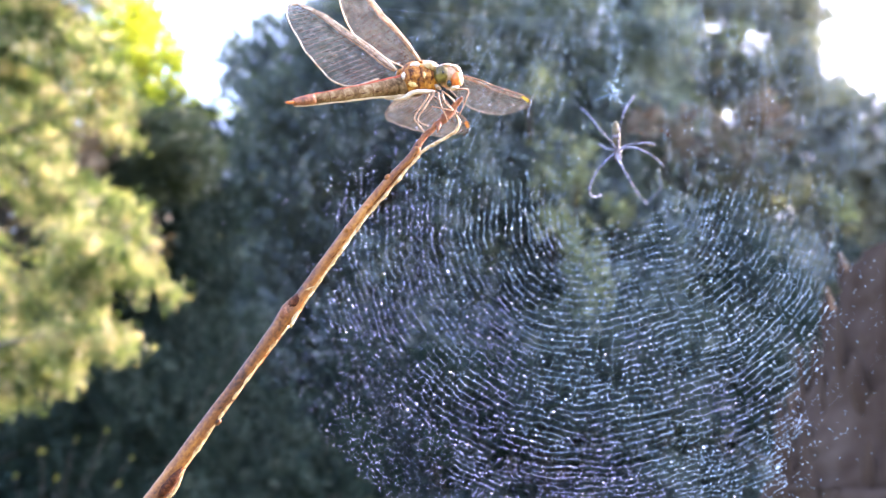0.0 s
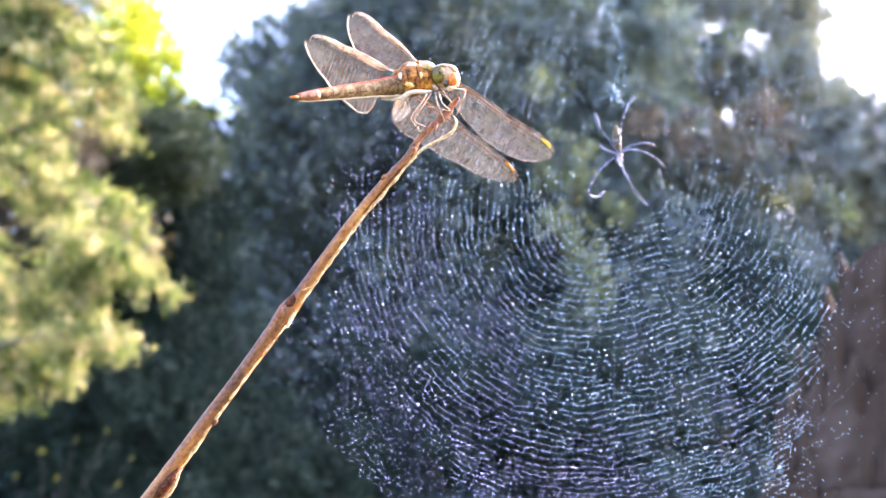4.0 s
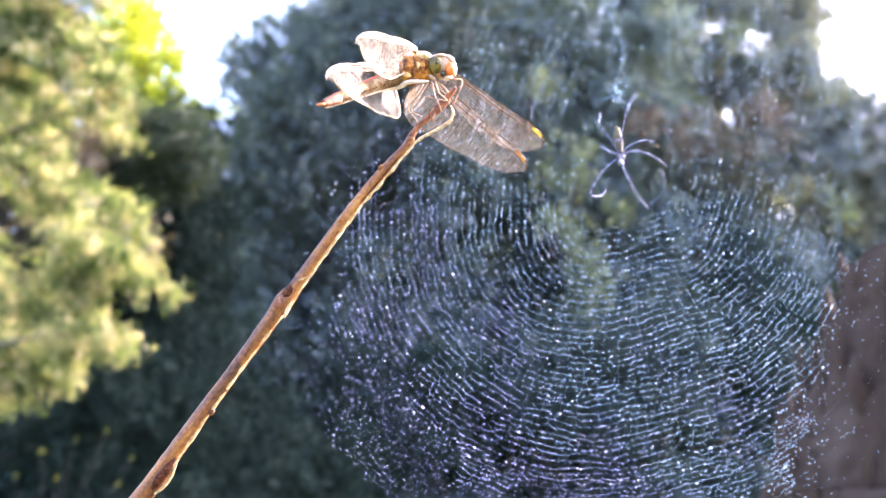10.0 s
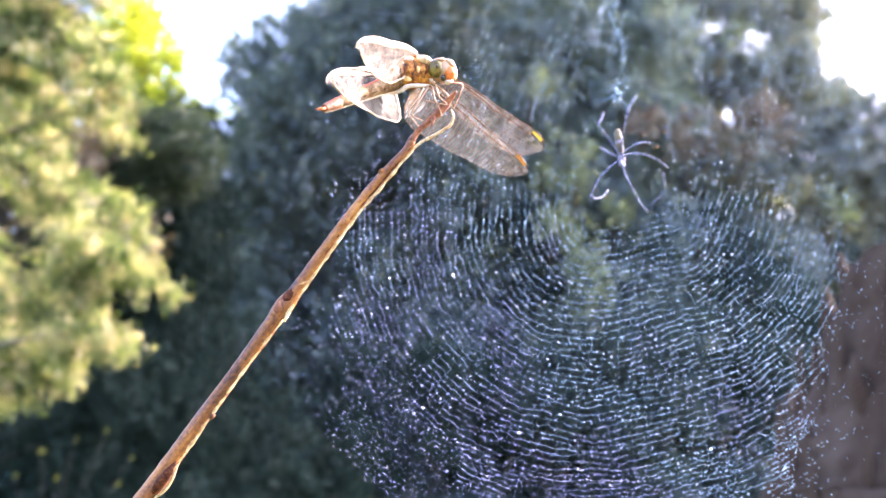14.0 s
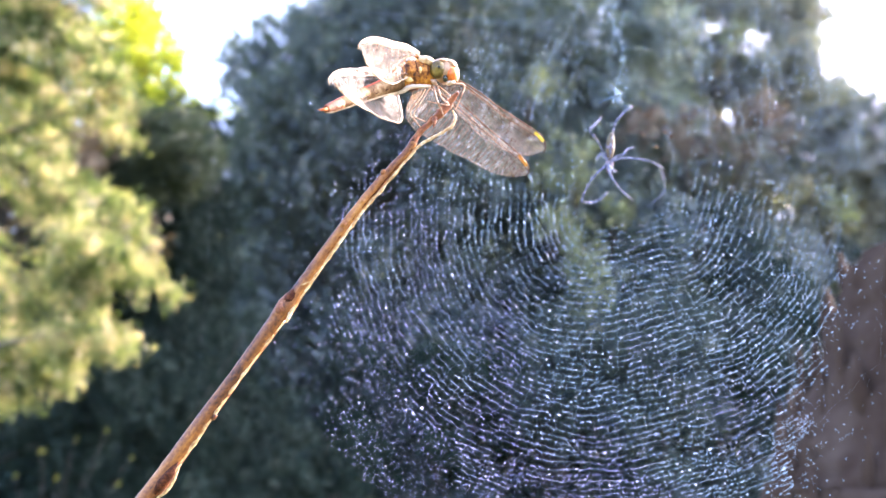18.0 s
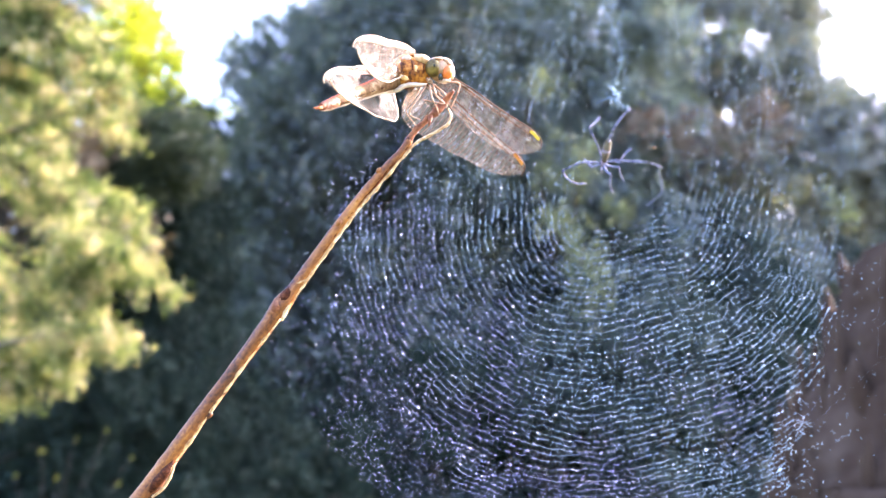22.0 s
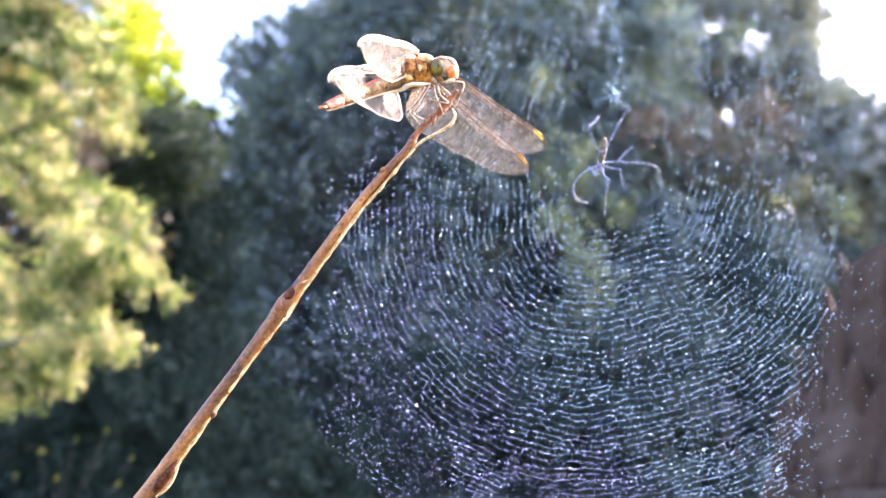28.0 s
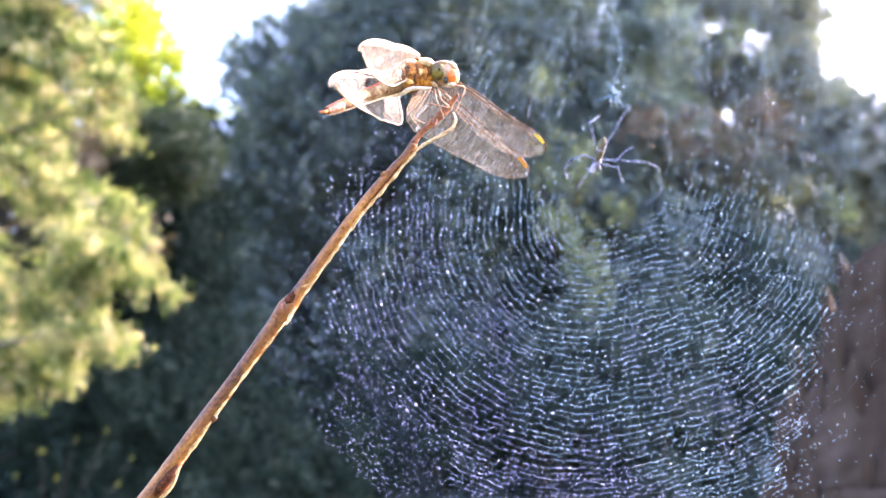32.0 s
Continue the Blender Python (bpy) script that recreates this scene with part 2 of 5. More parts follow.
VEIN_PALE = mottled("pale_rear_edge", [(0.3, (0.15, 0.11, 0.085)), (0.7, (0.36, 0.3, 0.24))], 700, 0.85, 0.0, spec=0.06)
VEIN = mottled("golden_vein", [(0.3, (0.035, 0.017, 0.008)), (0.7, (0.13, 0.065, 0.028))], 900, 0.75, 0.0, spec=0.15)
STIGMA_YELLOW = mottled("yellow_wing_spot", [(0.3, (0.75, 0.55, 0.05)), (0.7, (0.85, 0.7, 0.1))], 300, 0.5, 0.0)
STIGMA_ORANGE = mottled("orange_wing_spot", [(0.3, (0.6, 0.2, 0.03)), (0.7, (0.8, 0.36, 0.08))], 300, 0.5, 0.0)
WING_SKIN = wing_material("wing_skin", 0.03, 0.11, (0.68, 0.61, 0.55), 0.11)
# left wings: clearer skin whose cream tint includes the sun on them
WING_CLEAR = wing_material("clear_wing_skin", 0.015, 0.085, (0.7, 0.53, 0.37), 0.09)
WING_MILKY = wing_material("milky_wing_skin", 0.2, 0.42, (0.52, 0.5, 0.48), 0.2)
WING_AMBER = wing_material("amber_wing_skin", 0.32, 0.7, (0.72, 0.48, 0.26), 0.3)
COLD = [(0.0, (0.19, 0.27, 0.335)), (0.4, (0.28, 0.385, 0.475)), (0.75, (0.39, 0.52, 0.63)), (0.96, (0.56, 0.68, 0.8)), (1.0, (0.9, 0.94, 1.0))]
VIOLET = [(0.0, (0.165, 0.175, 0.29)), (0.4, (0.25, 0.265, 0.42)), (0.75, (0.37, 0.39, 0.58)), (0.96, (0.56, 0.58, 0.78)), (1.0, (0.9, 0.92, 1.0))]
SILK = silk_material("silk", COLD, VIOLET)
DEW = silk_material("sticky_drop", COLD, VIOLET, 0.12)
SPIDER_LEG = mottled("banded_leg", [(0.36, (0.05, 0.052, 0.09)), (0.5, (0.1, 0.105, 0.17)), (0.66, (0.18, 0.19, 0.3))], 500, 0.75, 0.2, 0.0002, spec=0.12)
SPIDER_BAND = mottled("pale_leg_band", [(0.3, (0.15, 0.16, 0.23)), (0.7, (0.34, 0.35, 0.46))], 500, 0.75, 0.2, 0.0002, spec=0.12)
SPIDER_BODY = mottled("silver_grey_body", [(0.3, (0.13, 0.1, 0.13)), (0.7, (0.3, 0.26, 0.33))], 500, 0.4, 0.2, 0.0002)
SPIDER_YELLOW = mottled("yellow_abdomen", [(0.3, (0.05, 0.035, 0.015)), (0.5, (0.1, 0.075, 0.035)), (0.75, (0.17, 0.14, 0.09))], 260, 0.75, 0.2, 0.0002)
BARK = mottled("tree_bark", [(0.3, (0.04, 0.03, 0.025)), (0.6, (0.13, 0.1, 0.075)), (0.8, (0.22, 0.18, 0.14))], 7, 0.9, 0.8, 0.03, ((0, 0, 0), (1, 1, 5)))
POST_WOOD = mottled("weathered_post_wood", [(0.3, (0.03, 0.017, 0.01)), (0.5, (0.052, 0.033, 0.022)), (0.75, (0.094, 0.067, 0.047))], 9, 0.95, 0.6, 0.01, ((0, 0, 0), (1, 1, 8)), spec=0.08)
SOIL = mottled("grassy_soil", [(0.3, (0.02, 0.025, 0.01)), (0.55, (0.05, 0.06, 0.02)), (0.8, (0.1, 0.1, 0.04))], 1.5, 0.95, 0.8, 0.05, fine=12)
# ramp paints shaded sprays at its dark end, sunlit cream ones at its top
LEAF_LIT = leaf_material("cypress_lit_dim_sprays", [(0.0, (0.022, 0.043, 0.012)), (0.3, (0.075, 0.112, 0.03)), (0.55, (0.17, 0.2, 0.07)), (0.78, (0.33, 0.31, 0.165)), (1.0, (0.52, 0.44, 0.34))], 0.56, 0.45, (1.2, 1.15, 0.72), 10.0, (0.36, 0.64), 0.3)
LEAF_DARK = leaf_material("evergreen_leaves", [(0.0, (0.038, 0.055, 0.058)), (0.55, (0.1, 0.13, 0.133)), (0.85, (0.205, 0.23, 0.215)), (1.0, (0.29, 0.275, 0.21))], 0.3, 0.35)
# dark brown that stands for the shade between the cypress sprays
LEAF_GAP_SHADE = leaf_material("gap_shade_brown", [(0.0, (0.02, 0.018, 0.012)), (0.6, (0.05, 0.045, 0.03)), (1.0, (0.11, 0.085, 0.06))], 0.2, 0.8, (1.0, 0.9, 0.6))
LEAF_MID = leaf_material("olive_green_leaves", [(0.0, (0.02, 0.034, 0.02)), (0.6, (0.048, 0.068, 0.038)), (1.0, (0.095, 0.11, 0.055))], 0.25, 0.6)
# bluish tint carries the blurred haze seen between the web threads
LEAF_BLUE = leaf_material("haze_blue_leaves", [(0.0, (0.024, 0.04, 0.04)), (0.6, (0.052, 0.074, 0.072)), (1.0, (0.085, 0.105, 0.09))], 0.25, 0.6)
# near-black green: the deep shade under the trees is put into the leaf colour
LEAF_SHADE = leaf_material("shade_dark_leaves", [(0.0, (0.009, 0.021, 0.015)), (0.7, (0.014, 0.03, 0.021)), (1.0, (0.02, 0.038, 0.024))], 0.06, 0.9)
# veiling haze is mixed into these grey-blue leaf tones
LEAF_PALE = leaf_material("haze_grey_leaves", [(0.0, (0.145, 0.18, 0.208)), (0.6, (0.25, 0.293, 0.335)), (0.9, (0.38, 0.39, 0.385)), (1.0, (0.48, 0.45, 0.36))], 0.45, 0.35)
# light leaf colour that stands for sun falling through the canopy
LEAF_SUN_FLECK = leaf_material("sun_fleck_leaves", [(0.0, (0.22, 0.25, 0.17)), (1.0, (0.42, 0.42, 0.3))], 0.5)
# paler still: haze and sunlit foliage edges are part of the colour
LEAF_HAZY = leaf_material("haze_pale_leaves", [(0.0, (0.18, 0.2, 0.228)), (0.6, (0.31, 0.318, 0.345)), (0.9, (0.44, 0.41, 0.37)), (1.0, (0.5, 0.42, 0.34))], 0.45, 0.35)
LEAF_BROWN = leaf_material("rusty_leaves", [(0.0, (0.07, 0.05, 0.04)), (0.5, (0.15, 0.115, 0.085)), (1.0, (0.34, 0.3, 0.21))], 0.3, 0.4, (1.0, 0.9, 0.7))
LEAF_YELLOW = leaf_material("yellow_green_leaves", [(0.0, (0.26, 0.31, 0.03)), (0.6, (0.4, 0.42, 0.05)), (1.0, (0.56, 0.52, 0.1))], 0.65)
LEAF_SEEDLING = leaf_material("seedling_leaves", [(0.0, (0.11, 0.13, 0.02)), (0.6, (0.17, 0.17, 0.03)), (1.0, (0.24, 0.15, 0.03))], 0.4)
FLY_BODY = mottled("orange_brown_fly", [(0.3, (0.1, 0.035, 0.01)), (0.7, (0.26, 0.1, 0.025))], 400, 0.5, 0.2, 0.0002)


# ---- ground ----
def build_ground():
    g = Geo()
    rnd = random.Random(5)
    rings = [0.0, 1, 2, 3.5, 5, 7, 9, 12, 16, 22, 30, 45, 70, 120, 250, 600, 1500]
    n = 40
    verts, faces = [(0, 0, 0)], []
    for r in rings[1:]:
        for k in range(n):
            a = 2 * math.pi * k / n
            verts.append((r * math.cos(a), r * math.sin(a), rnd.uniform(-0.03, 0.03) if r < 60 else 0.0))
    for k in range(n):
        faces.append((0, 1 + k, 1 + (k + 1) % n))
    for i in range(len(rings) - 2):
        for k in range(n):
            a, b = 1 + i * n, 1 + (i + 1) * n
            faces.append((a + k, b + k, b + (k + 1) % n, a + (k + 1) % n))
    g.add(verts, faces)
    tagged(part("ground", g, SOIL), "dark grassy soil under the trees", "ground", kind="structure")


def leaves(centres, axes, normals, lengths, widths, fold=0.25):
    """Vertices and faces of many folded leaves, as arrays."""
    side = np.cross(axes, normals)
    side /= np.linalg.norm(side, axis=1, keepdims=True) + 1e-9
    up = np.cross(side, axes)
    h = (axes.T * lengths * 0.5).T
    s = (side.T * widths * 0.5).T
    u = (up.T * widths * fold).T
    v = np.stack([centres - h, centres + s + u, centres + h, centres - s + u], axis=1).reshape(-1, 3)
    i = np.arange(len(centres)) * 4
    f = np.stack([np.stack([i, i + 1, i + 2], 1), np.stack([i, i + 2, i + 3], 1)], 1).reshape(-1, 3)
    return v, f


def leaf_mesh(name, v, f, mat):
    me = bpy.data.meshes.new(name)
    me.vertices.add(len(v))
    me.vertices.foreach_set("co", v.ravel())
    me.loops.add(len(f) * 3)
    me.loops.foreach_set("vertex_index", f.ravel().astype(np.int32))
    me.polygons.add(len(f))
    me.polygons.foreach_set("loop_start", np.arange(len(f), dtype=np.int32) * 3)
    me.update(calc_edges=True)
    me.materials.append(mat)
    return me


def unit(rng, n):
    v = rng.normal(size=(n, 3))
    return v / np.linalg.norm(v, axis=1, keepdims=True)


def clump_leaves(rng, clumps, per, size, slim, droop, gaps=(), drift=(0.0, 0.0), spray=1.0):
    """Leaves on the outer part of clumps (x, y, z, r): sprays with gaps and ragged edges."""
    cs, ax, no, le, wi = [], [], [], [], []
    for x, y, z, r in clumps:
        n = max(20, int(per * rng.uniform(0.7, 1.3)))
        twigs = max(6, int(n / (9 * spray)))
        d = unit(rng, twigs)
        base = np.array((x, y, z)) + d * (r * rng.uniform(0.35, 1.12, (twigs, 1))) * np.array((1.0, 1.0, 0.85))
        way = d + np.array((drift[0], drift[1], -droop)) + rng.normal(size=(twigs, 3)) * 0.35
        way /= np.linalg.norm(way, axis=1, keepdims=True)
        pick = rng.integers(0, twigs, n)
        c = base[pick] + way[pick] * (rng.uniform(-1.2, 1.6, (n, 1)) * size * spray) + rng.normal(size=(n, 3)) * size * 0.55
        a = way[pick] + rng.normal(size=(n, 3)) * 0.6
        a /= np.linalg.norm(a, axis=1, keepdims=True)
        cs.append(c), ax.append(a), no.append(unit(rng, n) + np.array((0, 0, 0.5)))
        le.append(size * rng.uniform(0.6, 1.4, n)), wi.append(size * slim * rng.uniform(0.7, 1.3, n))
    cs, ax, no, le, wi = (np.concatenate(part_) for part_ in (cs, ax, no, le, wi))
    if gaps:
        # holes in the crown where the sky shows
        seen = (cs - np.array(EYE)) @ np.array(FRAME3)
        gu, gv = -seen[:, 0] / seen[:, 2] * F, -seen[:, 1] / seen[:, 2] * F
        keep = np.ones(len(cs), bool)
        for u, v, r, leafy in gaps:
            keep &= (np.hypot(gu - u, gv - v) > r * (0.7 + 0.5 * rng.random(len(cs)))) | (rng.random(len(cs)) < leafy)
        cs, ax, no, le, wi = cs[keep], ax[keep], no[keep], le[keep], wi[keep]
    return leaves(cs, ax, no, le, wi)


def tree(name, base, top, girth, clumps, per, size, slim, droop, mat, seed, label, limbs=14, group="", gaps=(), drift=(0.0, 0.0), inner=None, spray=1.0):
    """A tapered trunk with limbs that reach into the clumps of a leafy crown."""
    rng = np.random.default_rng(seed)
    rnd = random.Random(seed)
    thing = new(name)
    thing.location = base
    tagged(thing, label, "tree", group)
    b = Vector(base)
    line = [Vector((0, 0, -0.1)), Vector((rnd.uniform(-.1, .1), rnd.uniform(-.1, .1), top * 0.35)), Vector((rnd.uniform(-.2, .2), rnd.uniform(-.2, .2), top * 0.7)), Vector((0, 0, top * 0.95))]
    trunk = part("trunk", Geo().tube(smooth_line(line, 5), spread([girth * 1.25, girth * 0.85, girth * 0.5, girth * 0.1], 5), 10, 0.08, seed), BARK, thing)
    for k in range(limbs):
        x, y, z, r = clumps[rnd.randrange(len(clumps))]
        end = Vector((x, y, z)) - b
        start_h = max(0.3, min(top * 0.85, end.z - 0.25 * (end.xy.length) - 0.1))
        start = Vector((0, 0, start_h))
        mid = (start + end) / 2 + Vector((0, 0, 0.08 * end.xy.length))
        g0 = girth * 0.35
        part("limb", Geo().tube(smooth_line([start, mid, end], 4), spread([g0, g0 * 0.6, g0 * 0.15], 4), 6, 0.08, seed + k), BARK, trunk)
    v, f = clump_leaves(rng, clumps, per, size, slim, droop, gaps, drift, spray)
    crown = new("crown", leaf_mesh("crown", v - np.array(base), f, mat))
    crown.parent = thing
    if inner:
        # a dark layer added behind the sprays, so the gaps look shaded
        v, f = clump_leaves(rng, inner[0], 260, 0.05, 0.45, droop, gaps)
        tagged(new("gap_shade_leaves", leaf_mesh("gap_shade_leaves", v - np.array(base), f, inner[1])), "dark brown leaves that put shade into the gaps of the crown").parent = thing
    return thing


def outline(table, h):
    """A bound that follows a few (height, bound) pairs."""
    for (h0, b0), (h1, b1) in zip(table, table[1:]):
        if h0 <= h <= h1:
            return b0 + (b1 - b0) * (h - h0) / (h1 - h0)
    return table[0][1] if h < table[0][0] else table[-1][1]


def region_clumps(seed, n, d0, d1, u0, v0, v1, bound, r0, r1, lower=None, void=0.0, slant=0.0):
    """Clumps between a bearing u0 and an uneven bound, heights v0 to v1 (slope units), d0 to d1 metres ahead."""
    rnd = random.Random(seed)
    out = []
    while len(out) < n:
        v, d, r = rnd.uniform(v0, v1), rnd.uniform(d0, d1), rnd.uniform(r0, r1)
        edge = outline(bound, v) - r * F / d * 0.8
        lo, hi = min(u0, edge), max(u0, edge)
        u = rnd.uniform(lo, hi)
        if lower and v < outline(lower, u) + r * F / d * 0.8:
            continue
        p = at(u, v, d + slant * max(0.0, -440 - u) / 500)
        if p.z < r * 0.5 + 0.1 or (void and noise.noise(p * void) < -0.1):
            continue
        out.append((p.x, p.y, p.z, r))
    return out


def build_trees():
    # the sunlit tree with hanging sprays
    edge = [(-310, -790), (-260, -665), (-210, -590), (-160, -500), (-130, -450), (-100, -432), (-60, -470), (-20, -428), (10, -422), (28, -480), (45, -565), (140, -580), (240, -528), (300, -555), (340, -562), (441, -545), (800, -700)]
    under = [(-1400, -240), (-784, -322), (-660, -275), (-590, -205), (-500, -160), (-450, -120)]
    tips = region_clumps(11, 165, 3.3, 3.7, -960, -310, 760, edge, 0.03, 0.05, under, 4.5, 1.2)
    rnd = random.Random(17)
    sprays = []
    for x, y, z, _ in tips:
        # a bough that hangs outward, its clumps smaller towards the tip
        way = Vector((rnd.uniform(0.45, 1.0), rnd.uniform(-0.4, 0.2), rnd.uniform(-0.75, -0.1))).normalized()
        reach = rnd.uniform(0.16, 0.34)
        for k in range(5):
            c = Vector((x, y, z)) - way * (reach * k / 4)
            sprays.append((c.x + rnd.gauss(0, 0.012), c.y, c.z + rnd.gauss(0, 0.012), 0.034 + 0.013 * k))
    # clumps of the dark layer that shades the gaps
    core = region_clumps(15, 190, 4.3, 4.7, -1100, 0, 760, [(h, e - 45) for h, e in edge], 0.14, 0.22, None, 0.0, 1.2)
    tree("cypress_tree", (-2.7, 4.1, 0), 4.6, 0.07, sprays, 170, 0.024, 0.4, 0.6, LEAF_LIT, 1, "sunlit yellow-green cypress with hanging sprays", 14, drift=(0.6, -0.1), inner=(core, LEAF_GAP_SHADE), spray=1.8)
    # shaded tree behind it, with a bright yellow top
    olive = region_clumps(12, 60, 6.4, 7.0, -640, 120, 228, [(120, -415), (150, -385), (228, -408)], 0.14, 0.26)
    tree("olive_green_tree", (-3.5, 6.7, 0), 3.6, 0.09, olive, 380, 0.04, 0.5, 0.2, LEAF_MID, 6, "half-shaded olive green tree beside the cypress", 10)
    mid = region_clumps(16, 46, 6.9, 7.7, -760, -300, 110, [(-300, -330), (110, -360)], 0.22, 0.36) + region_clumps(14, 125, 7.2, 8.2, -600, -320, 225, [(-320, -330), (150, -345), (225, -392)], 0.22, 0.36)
    tree("young_evergreen_tree", (-3.7, 7.2, 0), 4.2, 0.08, mid, 360, 0.05, 0.5, 0.2, LEAF_SHADE, 2, "tree behind the cypress, its deep shade put into dark green leaves", 14)
    yel = region_clumps(13, 34, 8.3, 9.2, -620, 230, 520, [(230, -388), (300, -425), (360, -478), (420, -440), (520, -500)], 0.2, 0.34)
    tree("yellow_leaved_tree", (-4.8, 8.8, 0), 5.6, 0.1, yel, 170, 0.08, 0.5, 0.1, LEAF_YELLOW, 3, "tree top glowing yellow-green against the sky", 10)
    # the long shaded row behind the web
    row = "shaded row of trees"
    SKY_GAPS = ((548, 371, 25, 0.22), (584, 376, 16, 0.3), (618, 230, 20, 0.22), (592, 216, 11, 0.3), (652, 262, 9, 0.25), (736, 236, 10, 0.25), (260, 332, 9, 0.4), (506, 246, 8, 0.2), (436, 306, 7, 0.4), (461, 303, 7, 0.4), (226, 428, 10, 0.4), (-218, 314, 16, 0.62), (-182, 375, 12, 0.6), (-288, 370, 14, 0.3), (-276, 342, 9, 0.35), (-197, 328, 9, 0.45), (760, 203, 20, 0.25), (610, 412, 10, 0.5))
    a = region_clumps(21, 190, 9.6, 11.6, 60, -330, 500, [(-330, -300), (100, -320), (180, -360), (240, -315), (270, -300), (330, -280), (375, -275), (400, -225), (420, -80), (500, 0)], 0.3, 0.55)
    tree("broadleaf_tree", (-1.2, 10.6, 0), 7.4, 0.2, a, 560, 0.08, 0.6, 0.15, LEAF_DARK, 21, "dense dark green tree in its own shade", 18, row, SKY_GAPS, spray=1.6)
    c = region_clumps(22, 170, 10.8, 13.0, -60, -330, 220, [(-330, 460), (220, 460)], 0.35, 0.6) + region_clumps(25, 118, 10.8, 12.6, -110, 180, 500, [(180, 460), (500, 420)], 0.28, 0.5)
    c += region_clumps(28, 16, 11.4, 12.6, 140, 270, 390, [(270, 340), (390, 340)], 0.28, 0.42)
    tree("broadleaf_tree", (1.2, 11.8, 0), 7.8, 0.22, c, 560, 0.09, 0.6, 0.15, LEAF_PALE, 22, "tall tree in the shade, its grey-green leaves paled for haze", 18, row, SKY_GAPS, spray=1.6)
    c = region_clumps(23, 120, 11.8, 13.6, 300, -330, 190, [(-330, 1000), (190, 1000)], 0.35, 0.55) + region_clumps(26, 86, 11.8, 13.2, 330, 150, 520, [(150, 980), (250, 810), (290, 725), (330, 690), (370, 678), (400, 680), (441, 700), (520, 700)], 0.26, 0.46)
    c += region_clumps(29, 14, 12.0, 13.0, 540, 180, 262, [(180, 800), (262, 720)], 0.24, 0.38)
    tree("broadleaf_tree", (4.2, 13.0, 0), 7.2, 0.22, c, 560, 0.09, 0.6, 0.15, LEAF_HAZY, 23, "tree beside a bright gap of sky, its leaves paled for haze and sun", 18, row, SKY_GAPS, spray=1.6)
    c = region_clumps(24, 7, 10.0, 10.6, 330, 175, 250, [(175, 470), (250, 450)], 0.12, 0.2) + region_clumps(27, 8, 10.2, 10.8, 450, 170, 255, [(170, 690), (255, 680)], 0.1, 0.18)
    tree("rusty_leaved_tree", (3.2, 11.4, 0), 4.2, 0.08, c, 90, 0.08, 0.55, 0.1, LEAF_BROWN, 24, "small tree with rusty brown autumn leaves", 9, gaps=SKY_GAPS)
    low = region_clumps(33, 100, 10.6, 11.1, 110, -330, 70, [(-330, 720), (-60, 700), (70, 560)], 0.25, 0.42)
    tree("laurel_tree", (2.4, 11.0, 0), 3.6, 0.09, low, 330, 0.07, 0.55, 0.15, LEAF_BLUE, 27, "low laurel in the shade of the row, tinted blue-green for haze", 12)
    # pale leaf clumps added as sunlit patches in the shaded crowns
    rnd = random.Random(19)
    for u, v, d in ((246, 166, 10.2), (236, 121, 10.3), (250, -10, 10.2), (240, -50, 10.1), (262, -85, 10.2), (200, 56, 10.2), (306, 61, 10.4), (156, 291, 10.3), (240, -130, 10.2), (520, 380, 11.6), (700, 80, 11.4), (180, 130, 10.3), (225, 30, 10.3)):
        thing = new("sun_fleck")
        base = at(u, v, d)
        thing.location = base
        tagged(thing, "leaf clump coloured as a sunlit patch among the dark leaves", "shoot", "young shoots in the trees")
        rng = np.random.default_rng(int(abs(u)) + 7)
        size = rnd.uniform(0.06, 0.12)
        vs, fs = clump_leaves(rng, [(rnd.gauss(0, size), 0, rnd.gauss(0, size), size * rnd.uniform(0.6, 1.0)) for _ in range(4)], 26, 0.1, 0.6, 0.1)
        crown = new("spray", leaf_mesh("spray", vs, fs, LEAF_SUN_FLECK))
        crown.parent = thing
        tagged(crown, "pale yellow-green leaves in place of sunlight", kind="stuff")
        part("stem", Geo().tube([(0, 0.5, -0.5), (0, 0.2, -0.15), (0, 0, size)], [0.03, 0.02, 0.006], 6), BARK, thing)
    # unseen trees, added out of view on the sunny side to shade the row
    rnd = random.Random(9)
    for k, (x, y, tall) in enumerate(((10.2, 13.4, 13.0), (11.2, 17.6, 10.0), (12.4, 15.0, 10.0))):
        cl = []
        for i in range(int(9.5 * tall)):
            h = rnd.uniform(0.8, tall)
            rr = 2.1 * math.sqrt(max(0.05, 1 - ((h - tall / 2) / (0.54 * tall)) ** 2))
            turn, out = rnd.uniform(0, 2 * math.pi), math.sqrt(rnd.random()) * rr
            cl.append((x + out * math.cos(turn), y + out * math.sin(turn), h, rnd.uniform(0.45, 0.7)))
        tree("broadleaf_tree", (x, y, 0), 0.76 * tall, 0.22, cl, 170, 0.19, 0.6, 0.15, LEAF_DARK, 31 + k, "unseen dark green tree added to shade the row", 12, row)
    # a hedge closes the view low down behind the row
    cl = []
    for i in range(640):
        x = rnd.uniform(-9, 14)
        cl.append((x, 14.6 + 0.3 * x * (1 if x > 0 else 0) + rnd.uniform(-0.8, 0.8), rnd.uniform(0.2, 6.2) if x > -4.5 else rnd.uniform(0.2, 4.4), rnd.uniform(0.5, 0.8)))
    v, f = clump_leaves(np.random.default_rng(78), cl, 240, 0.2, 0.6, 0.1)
    tagged(new("hedge", leaf_mesh("hedge", v, f, LEAF_SHADE)), "tall dense hedge behind the trees, coloured dark green as in deep shade", "hedge", kind="stuff")
